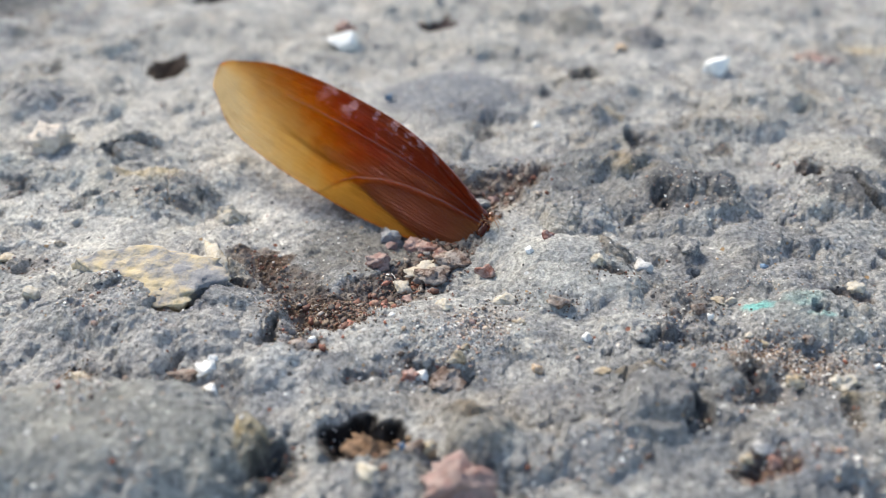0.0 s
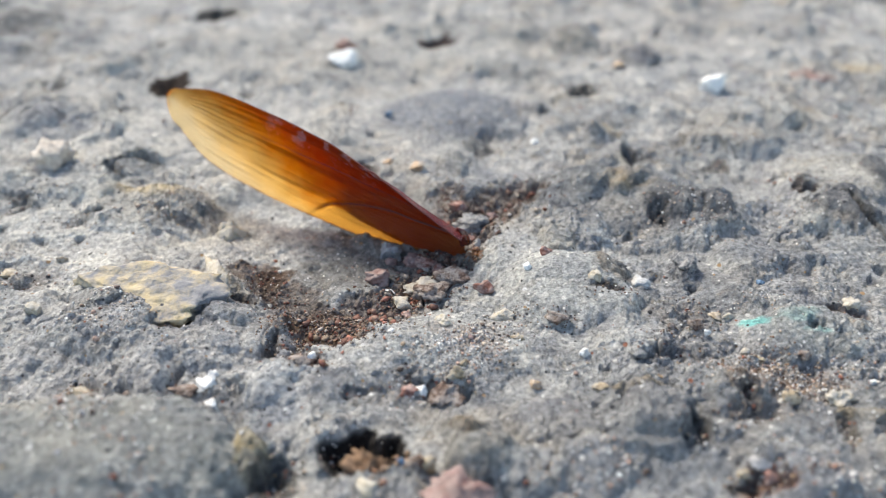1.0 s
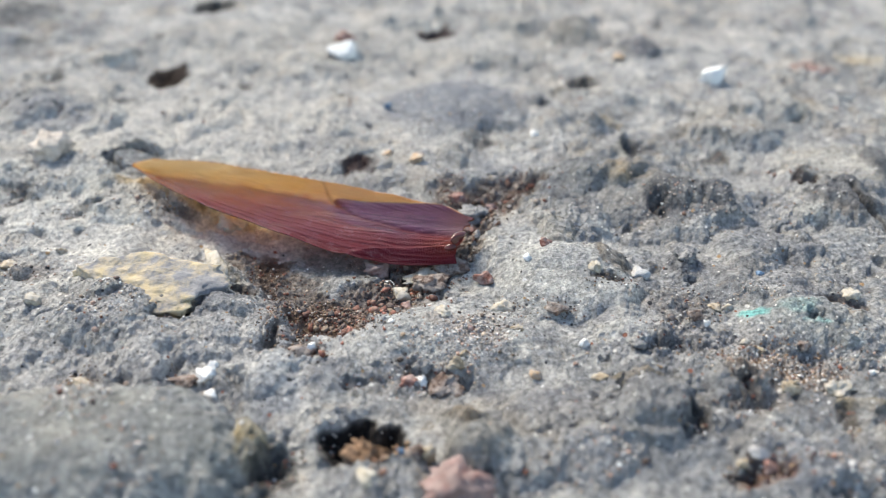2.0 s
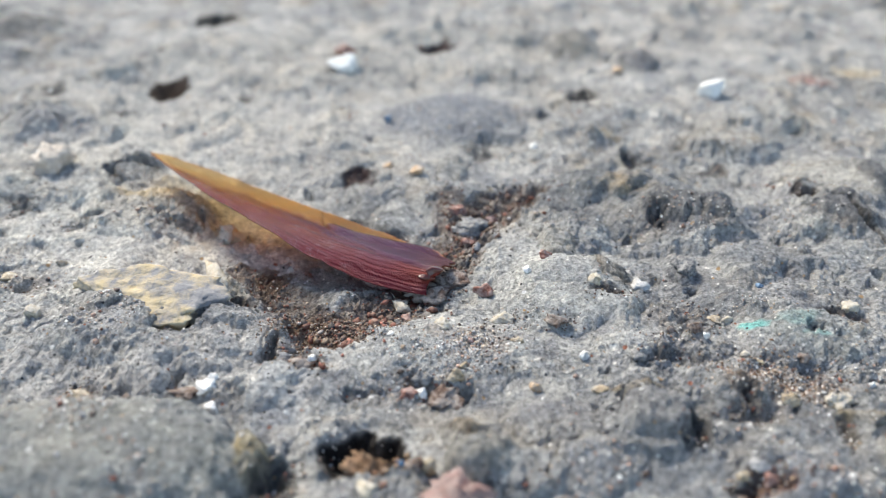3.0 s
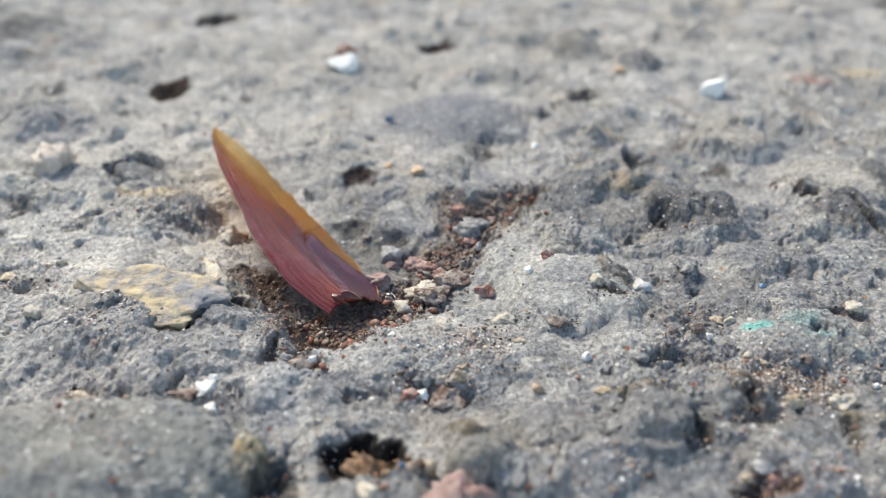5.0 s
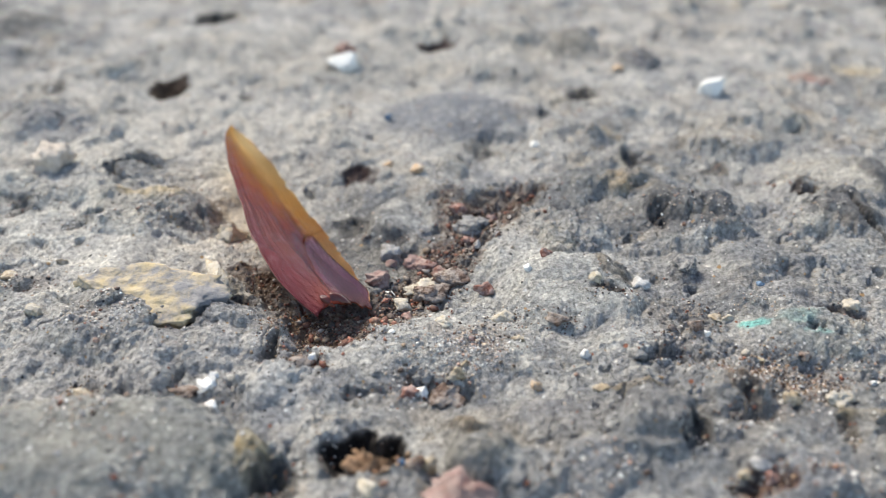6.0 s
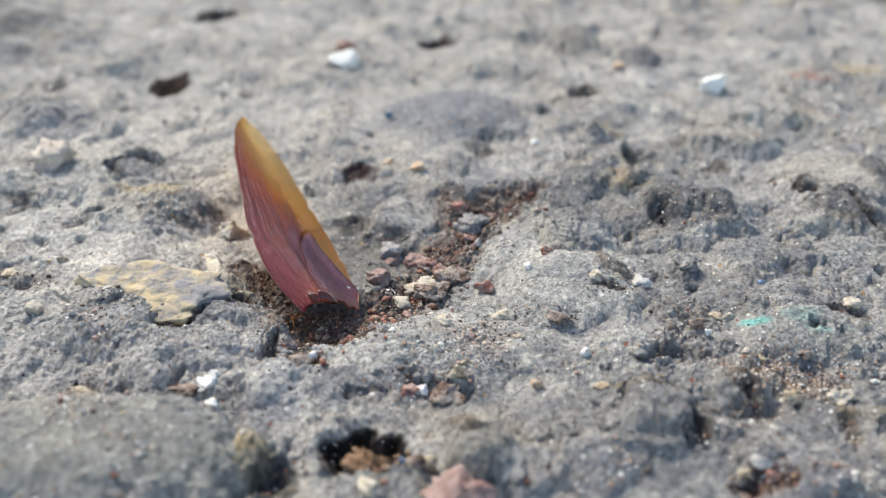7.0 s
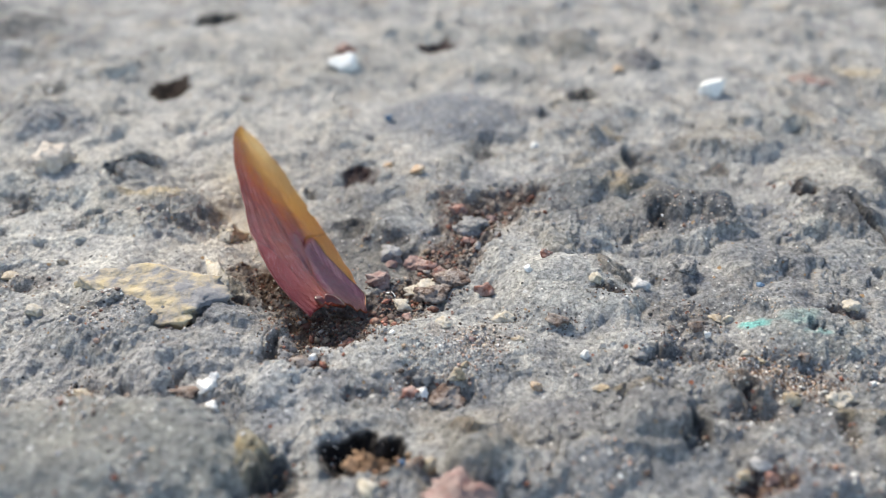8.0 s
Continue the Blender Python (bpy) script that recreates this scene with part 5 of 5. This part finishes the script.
def wing_blade():
    along_n, across_n = 190, 131
    s, v = np.meshgrid(np.linspace(0, 1, along_n) ** 0.92, np.linspace(-1, 1, across_n), indexing="ij")
    mid = wing_surface(s, v)
    ds, dv = np.gradient(mid, axis=0), np.gradient(mid, axis=1)
    n = np.cross(ds, dv)
    n /= np.linalg.norm(n, axis=-1, keepdims=True) + 1e-12
    thick = 0.00005 * (1.2 - 0.6 * s)[..., None]
    upper, lower = mid + n * thick, mid - n * thick
    points = np.concatenate([upper.reshape(-1, 3), lower.reshape(-1, 3)])
    index = np.arange(along_n * across_n).reshape(along_n, across_n)
    total = along_n * across_n
    top = np.stack([index[:-1, :-1], index[1:, :-1], index[1:, 1:], index[:-1, 1:]], -1).reshape(-1, 4)
    rim = np.concatenate([index[0, :-1], index[:-1, -1], index[-1, :0:-1], index[:0:-1, 0]])
    wall = np.stack([rim, np.roll(rim, -1), np.roll(rim, -1) + total, rim + total], -1)
    quads = np.concatenate([top, top[:, ::-1] + total, wall])
    mesh = bpy.data.meshes.new("blade")
    mesh.from_pydata(points.tolist(), [], quads.tolist())
    # pigment: dark maroon in front and at the hinge, ochre at the tip and along the hind edge
    border = np.interp(s, [0.30, 0.37, 0.42, 0.55, 0.68, 0.80, 0.88, 0.93, 1.0], [-1.3, -0.36, -0.38, -0.43, -0.36, -0.18, 0.18, 0.52, 1.3])
    stray = layered(s * 0.4, v * 0.05, 0.02, 401, 3)
    pale = smooth(-0.10, 0.16, border - v + 0.10 * stray)
    off = v - furrow(s)
    lobe = smooth(0.02, -0.05, off) * (s < 0.48)
    beyond = smooth(0.02, -0.07, v - lobe_ridge(s)) * lobe
    pale = np.clip(pale * (1 - lobe) + 0.92 * beyond + 0.25 * lobe * smooth(0.12, 0.0, s), 0, 1)
    seam = np.exp(-((v - lobe_ridge(s)) / 0.022) ** 2) * lobe * smooth(0.05, 0.12, s) + 0.8 * np.exp(-(off / 0.035) ** 2) * smooth(0.28, 0.42, s) * (s < 0.48)
    veinlet = np.exp(-((v - border - 0.06) / 0.035) ** 2) * smooth(0.40, 0.50, s) * smooth(0.72, 0.60, s)
    dark_line = np.clip(seam + 0.7 * veinlet, 0, 1)[..., None]
    pale, lobe = pale[..., None], lobe[..., None]
    pigment = np.array((0.092, 0.008, 0.014)) * (1 - pale) + np.array((0.44, 0.285, 0.125)) * pale
    # violet sky sheen of the lobe and furrow, painted into the pigment
    violet = lobe * (1 - pale)
    bluish = np.exp(-((v - furrow(np.minimum(s, 0.40)) - 0.22) / 0.14) ** 2) * smooth(0.62, 0.45, s) * smooth(0.08, 0.2, s)
    violet = np.clip(violet + 0.75 * bluish[..., None] * (1 - pale), 0, 1)
    pigment = pigment * (1 - 0.75 * violet) + np.array((0.032, 0.020, 0.060)) * 0.75 * violet
    rusty = (np.exp(-((v - 0.62) / 0.18) ** 2) * smooth(0.13, 0.0, s))[..., None]
    pigment = pigment * (1 - 0.5 * rusty) + np.array((0.26, 0.06, 0.02)) * 0.5 * rusty
    pigment = pigment * (1 - 0.85 * dark_line)
    clear = np.maximum(smooth(-0.75, 0.65, border - v), beyond)[..., None]
    toward = s - 0.26 * v + 0.04 * layered(s * 0.3, v * 0.04, 0.012, 411, 3)
    amber = np.stack([np.interp(toward, [0.02, 0.30, 0.52, 0.70, 1.0], c) for c in ([0.56, 0.76, 0.92, 0.95, 0.97], [0.08, 0.20, 0.48, 0.70, 0.85], [0.02, 0.035, 0.10, 0.34, 0.64])], -1)
    amber = amber + (np.array((0.94, 0.66, 0.28)) - amber) * 0.85 * beyond[..., None]
    amber = amber * (1 - 0.10 * violet) * (1 - 0.30 * dark_line)
    thin = (0.17 + 0.24 * smooth(0.3, 0.64, s) + 0.38 * clear[..., 0] + 0.04 * pale[..., 0]) * (1 - 0.40 * smooth(0.22, 0.0, s)) * (1 - 0.15 * violet[..., 0]) * (1 - 0.30 * smooth(0.45, 0.90, v) * smooth(0.97, 0.75, s))
    patches = layered(s * 0.030, v * 0.004, 0.0016, 421, 4, 0.6)
    # upper side: some dust, and pale specks painted in for its glitter
    dusty = 0.036 + 0.05 * smooth(-0.1, 0.5, patches) * smooth(0.0, 0.6, v) * smooth(0.02, 0.2, s) * smooth(0.80, 0.45, s) - 0.05 * pale[..., 0]
    # the under side is redder and clearer than the upper
    under = np.array((0.21, 0.055, 0.018)) * (1 - pale) + np.array((0.40, 0.24, 0.07)) * pale
    under_thin = np.clip(thin + 0.55 * (1 - 0.6 * violet[..., 0]), 0, 0.92)
    under_dusty = 0.02 + 0.17 * smooth(-0.05, 0.45, patches) * smooth(0.30, 0.75, v - 0.3 * smooth(0.30, 0.10, s)) * smooth(0.75, 0.55, s)
    spread = lambda a: np.repeat(a[..., None], 3, -1)
    for key, values, below in (("pigment", pigment, under), ("amber", amber, amber), ("thin", spread(thin), spread(under_thin)), ("dusty", spread(dusty), spread(under_dusty))):
        flat = np.concatenate([values.reshape(-1, 3), below.reshape(-1, 3)])
        layer = mesh.attributes.new(key, "FLOAT_COLOR", "POINT")
        layer.data.foreach_set("color", np.concatenate([flat, np.ones((len(flat), 1))], 1).astype(np.float32).ravel())
    uv = mesh.uv_layers.new(name="UVMap")
    flat = np.concatenate([np.stack([s, v * 0.5 + 0.5], -1).reshape(-1, 2)] * 2)
    corner = np.empty(len(mesh.loops), dtype=np.int32)
    mesh.loops.foreach_get("vertex_index", corner)
    uv.data.foreach_set("uv", flat[corner].astype(np.float32).ravel())
    mesh.polygons.foreach_set("use_smooth", np.ones(len(mesh.polygons), dtype=bool))
    mesh.materials.append(WING)
    mesh.update()
    return mesh


def tube(name, path, radii, material, sides=8):
    """A tapered round strand along a path."""
    bm = bmesh.new()
    rings = []
    for k, p in enumerate(path):
        p = Vector(p)
        ahead = (Vector(path[min(k + 1, len(path) - 1)]) - Vector(path[max(k - 1, 0)])).normalized()
        one = ahead.cross(Vector((0.13, 0.2, 1))).normalized()
        two = ahead.cross(one)
        rings.append([bm.verts.new(p + radii[k] * (math.cos(a) * one + math.sin(a) * two)) for a in np.linspace(0, 2 * math.pi, sides, endpoint=False)])
    for a, b in zip(rings[:-1], rings[1:]):
        for k in range(sides):
            bm.faces.new((a[k], a[(k + 1) % sides], b[(k + 1) % sides], b[k])).smooth = True
    bm.faces.new(rings[0][::-1])
    bm.faces.new(rings[-1])
    bmesh.ops.recalc_face_normals(bm, faces=bm.faces)
    mesh = bpy.data.meshes.new(name)
    bm.to_mesh(mesh)
    bm.free()
    mesh.materials.append(material)
    return mesh


def cuticle(name, dark, light, rough=0.3):
    m, nodes, links, bsdf = shader(name)
    where = nodes.new("ShaderNodeTexCoord").outputs["Object"]
    n = node(nodes, "ShaderNodeTexNoise", Scale=1500.0, Detail=4.0)
    links.new(where, n.inputs["Vector"])
    links.new(mixed(nodes, links, "MIX", n.outputs["Fac"], dark, light), bsdf.inputs["Base Color"])
    bsdf.inputs["Roughness"].default_value = rough
    return m


VEIN = cuticle("dark_vein", (0.05, 0.008, 0.008), (0.16, 0.03, 0.02), 0.55)
AMBER = cuticle("amber_cuticle", (0.30, 0.09, 0.02), (0.55, 0.22, 0.06))
HINGE = cuticle("red_brown_hinge", (0.03, 0.006, 0.008), (0.12, 0.025, 0.015), 0.22)


def part(name, mesh, parent, label=""):
    ob = tagged(new(name, mesh), label)
    ob.parent = parent
    return ob


wing = tagged(new("insect_wing"), "detached translucent reddish brown insect wing with an ochre tip", "insect wing")
part("blade", wing_blade(), wing)


def vein(name, at, s0, s1, r0, r1, material, lift, label):
    s = np.linspace(s0, s1, 46)
    p = wing_surface(s, np.clip(at(s), -1, 1))
    p[:, 2] += lift
    part(name, tube(name, p.tolist(), np.linspace(r0, r1, 46).tolist(), material), wing, label)


vein("front_rim", lambda s: 0.995 + 0 * s, 0.0, 0.985, 0.00006, 0.00003, VEIN, 0.0, "thin dark red thickened front edge")
vein("hind_rim", lambda s: -0.995 + 0 * s, 0.03, 0.985, 0.00006, 0.00003, AMBER, 0.0, "thin amber hind edge")
vein("furrow_vein", lambda s: furrow(s) + 0.04, 0.01, 0.42, 0.00009, 0.00003, VEIN, -0.00004, "curved dark vein round the hind lobe")
vein("main_vein", lambda s: 0.55 - 0.35 * s, 0.0, 0.72, 0.00006, 0.00002, VEIN, -0.00004, "faint dark main vein")
for at, turn, size in ((0.40, 70, 0.0013), (0.70, 40, 0.0009)):
    mesh = rock_mesh("hinge_plate", 700 + turn, (size, size * 0.5, size * 0.4), 4, 3, 0.12)
    mesh.materials.append(HINGE)
    ob = part("hinge_plate", mesh, wing, "glossy dark red hinge plate")
    ob.matrix_basis = Matrix.Translation(wing_surface(np.array(0.012), np.array(at)).tolist()) @ pose(0, 0, 0, 0, 10, turn)


# ---- the ant that drags the wing ----
ANT = cuticle("ant_cuticle", (0.20, 0.065, 0.018), (0.46, 0.19, 0.06), 0.28)
ANT_DARK = cuticle("dark_ant_cuticle", (0.06, 0.022, 0.010), (0.20, 0.08, 0.03), 0.25)


def ball(name, size, material, pinch=0.0):
    """A rounded body segment, narrowed towards its front by pinch."""
    bm = bmesh.new()
    bmesh.ops.create_icosphere(bm, subdivisions=3, radius=0.5)
    for v in bm.verts:
        k = 1 - pinch * (v.co.x + 0.5)
        v.co = Vector((v.co.x * size[0], v.co.y * size[1] * k, v.co.z * size[2] * k * (1 + 0.04 * math.sin(30 * v.co.x))))
    for f in bm.faces:
        f.smooth = True
    mesh = bpy.data.meshes.new(name)
    bm.to_mesh(mesh)
    bm.free()
    mesh.materials.append(material)
    return mesh


def small(path):
    return [tuple(0.62 * v for v in p) for p in path]


ant = tagged(new("ant"), "tiny amber brown ant pulling at the wing's hinge", "ant")
for name, size, x, z, material, pinch in (("head", (0.00070, 0.00062, 0.00048), 0.00105, 0.00052, ANT_DARK, 0.3), ("thorax", (0.00090, 0.00042, 0.00042), 0.00035, 0.00055, ANT, 0.1),
                                          ("waist", (0.00028, 0.00020, 0.00026), -0.00020, 0.00052, ANT, 0.0), ("abdomen", (0.00105, 0.00072, 0.00064), -0.00080, 0.00058, ANT_DARK, -0.25)):
    ob = part(name, ball(name, [0.62 * v for v in size], material, pinch), ant)
    ob.matrix_basis = pose(0.62 * x, 0, 0.62 * z)
for side in (-1, 1):
    for k, (x, out) in enumerate(((0.00062, 0.0007), (0.00035, 0.0001), (0.00010, -0.0007))):
        path = [(x, side * 0.00015, 0.00045), (x + out * 0.5, side * 0.0007, 0.00085), (x + out, side * 0.0011, 0.0004), (x + out * 1.15, side * 0.0013, 0.0)]
        part("leg", tube("leg", small(path), [0.00004, 0.000035, 0.000025, 0.000015], ANT, 6), ant)
    path = [(0.0013, side * 0.0001, 0.0006), (0.0017, side * 0.0004, 0.0009), (0.0022, side * 0.0005, 0.0006)]
    part("feeler", tube("feeler", small(path), [0.00002, 0.000016, 0.00002], ANT, 6), ant)
    part("jaw", tube("jaw", small([(0.00132, side * 0.00014, 0.0005), (0.0015, side * 0.00012, 0.00047), (0.0016, side * 0.00002, 0.00045)]), [0.000036, 0.00003, 0.000006], ANT, 6), ant)


def motions():
    walk(wing, [
    (0.0, pose(0.00275, -0.00048, -0.00098, 131.7, -15.0, 142.3)),
    (0.5, pose(0.00269, -0.00066, -0.00098, 135.2, -16.2, 147.1)),
    (0.8, pose(0.00240, 0.00071, -0.00091, 111.3, -16.3, 151.8)),
    (1.0, pose(0.00182, 0.00025, -0.00058, 91.1, -14.7, 152.9)),
    (1.1, pose(0.00263, 0.00064, -0.00028, 77.6, -12.7, 157.0)),
    (1.2, pose(0.00281, -0.00170, 0.00070, 61.0, -8.1, 156.3)),
    (1.3, pose(0.00195, -0.00117, 0.00209, 3.9, 1.0, 160.4)),
    (1.6, pose(0.00195, -0.00117, 0.00209, 3.9, 1.0, 160.4)),
    (3.0, pose(0.00037, -0.00337, 0.00067, 27.7, -4.0, 149.9)),
    (3.5, pose(-0.00197, -0.00463, 0.00046, 27.7, -2.4, 138.4)),
    (4.0, pose(-0.00341, -0.00580, 0.00038, 33.2, -2.5, 131.3)),
    (4.5, pose(-0.00444, -0.00653, 0.00025, 39.1, -3.3, 126.9)),
    (6.0, pose(-0.00575, -0.00820, 0.00051, 45.9, -3.0, 118.4)),
    (6.5, pose(-0.00606, -0.00894, 0.00079, 48.5, -2.6, 117.0)),
    (7.0, pose(-0.00656, -0.00869, 0.00071, 50.0, -3.4, 114.4)),
    (7.5, pose(-0.00647, -0.00880, 0.00079, 52.1, -2.8, 114.6)),
    (8.0, pose(-0.00602, -0.00898, 0.00090, 48.3, -2.4, 115.8)),
    ])
    walk(ant, [
    (0.0, pose(0.00359, -0.00007, 0.00081, 0.0, 0.0, -102.0)),
    (0.5, pose(0.00388, -0.00019, 0.00065, 0.0, 0.0, -102.0)),
    (0.8, pose(0.00326, 0.00039, -0.00033, 0.0, 0.0, -102.0)),
    (1.0, pose(0.00257, -0.00073, -0.00049, 0.0, 0.0, -102.0)),
    (1.1, pose(0.00185, -0.00026, -0.00085, 0.0, 0.0, -150.0)),
    (1.2, pose(0.00172, -0.00077, -0.00126, 0.0, 0.0, -200.0)),
    (1.3, pose(0.00074, -0.00246, -0.00119, 0.0, 0.0, -225.0)),
    (1.6, pose(0.00074, -0.00246, -0.00119, 0.0, 0.0, -225.0)),
    (3.0, pose(-0.00188, -0.00400, -0.00172, 0.0, 0.0, -305.0)),
    (3.5, pose(-0.00379, -0.00569, -0.00118, 0.0, 0.0, -305.0)),
    (4.0, pose(-0.00631, -0.00641, -0.00136, 0.0, 0.0, -305.0)),
    (4.5, pose(-0.00737, -0.00738, -0.00127, 0.0, 0.0, -305.0)),
    (6.0, pose(-0.01017, -0.00790, -0.00151, 0.0, 0.0, -305.0)),
    (6.5, pose(-0.01016, -0.00867, -0.00119, 0.0, 0.0, -305.0)),
    (7.0, pose(-0.01046, -0.00889, -0.00072, 0.0, 0.0, -305.0)),
    (7.5, pose(-0.01054, -0.00898, -0.00056, 0.0, 0.0, -305.0)),
    (8.0, pose(-0.01024, -0.00825, -0.00133, 0.0, 0.0, -305.0)),
    ])


motions()
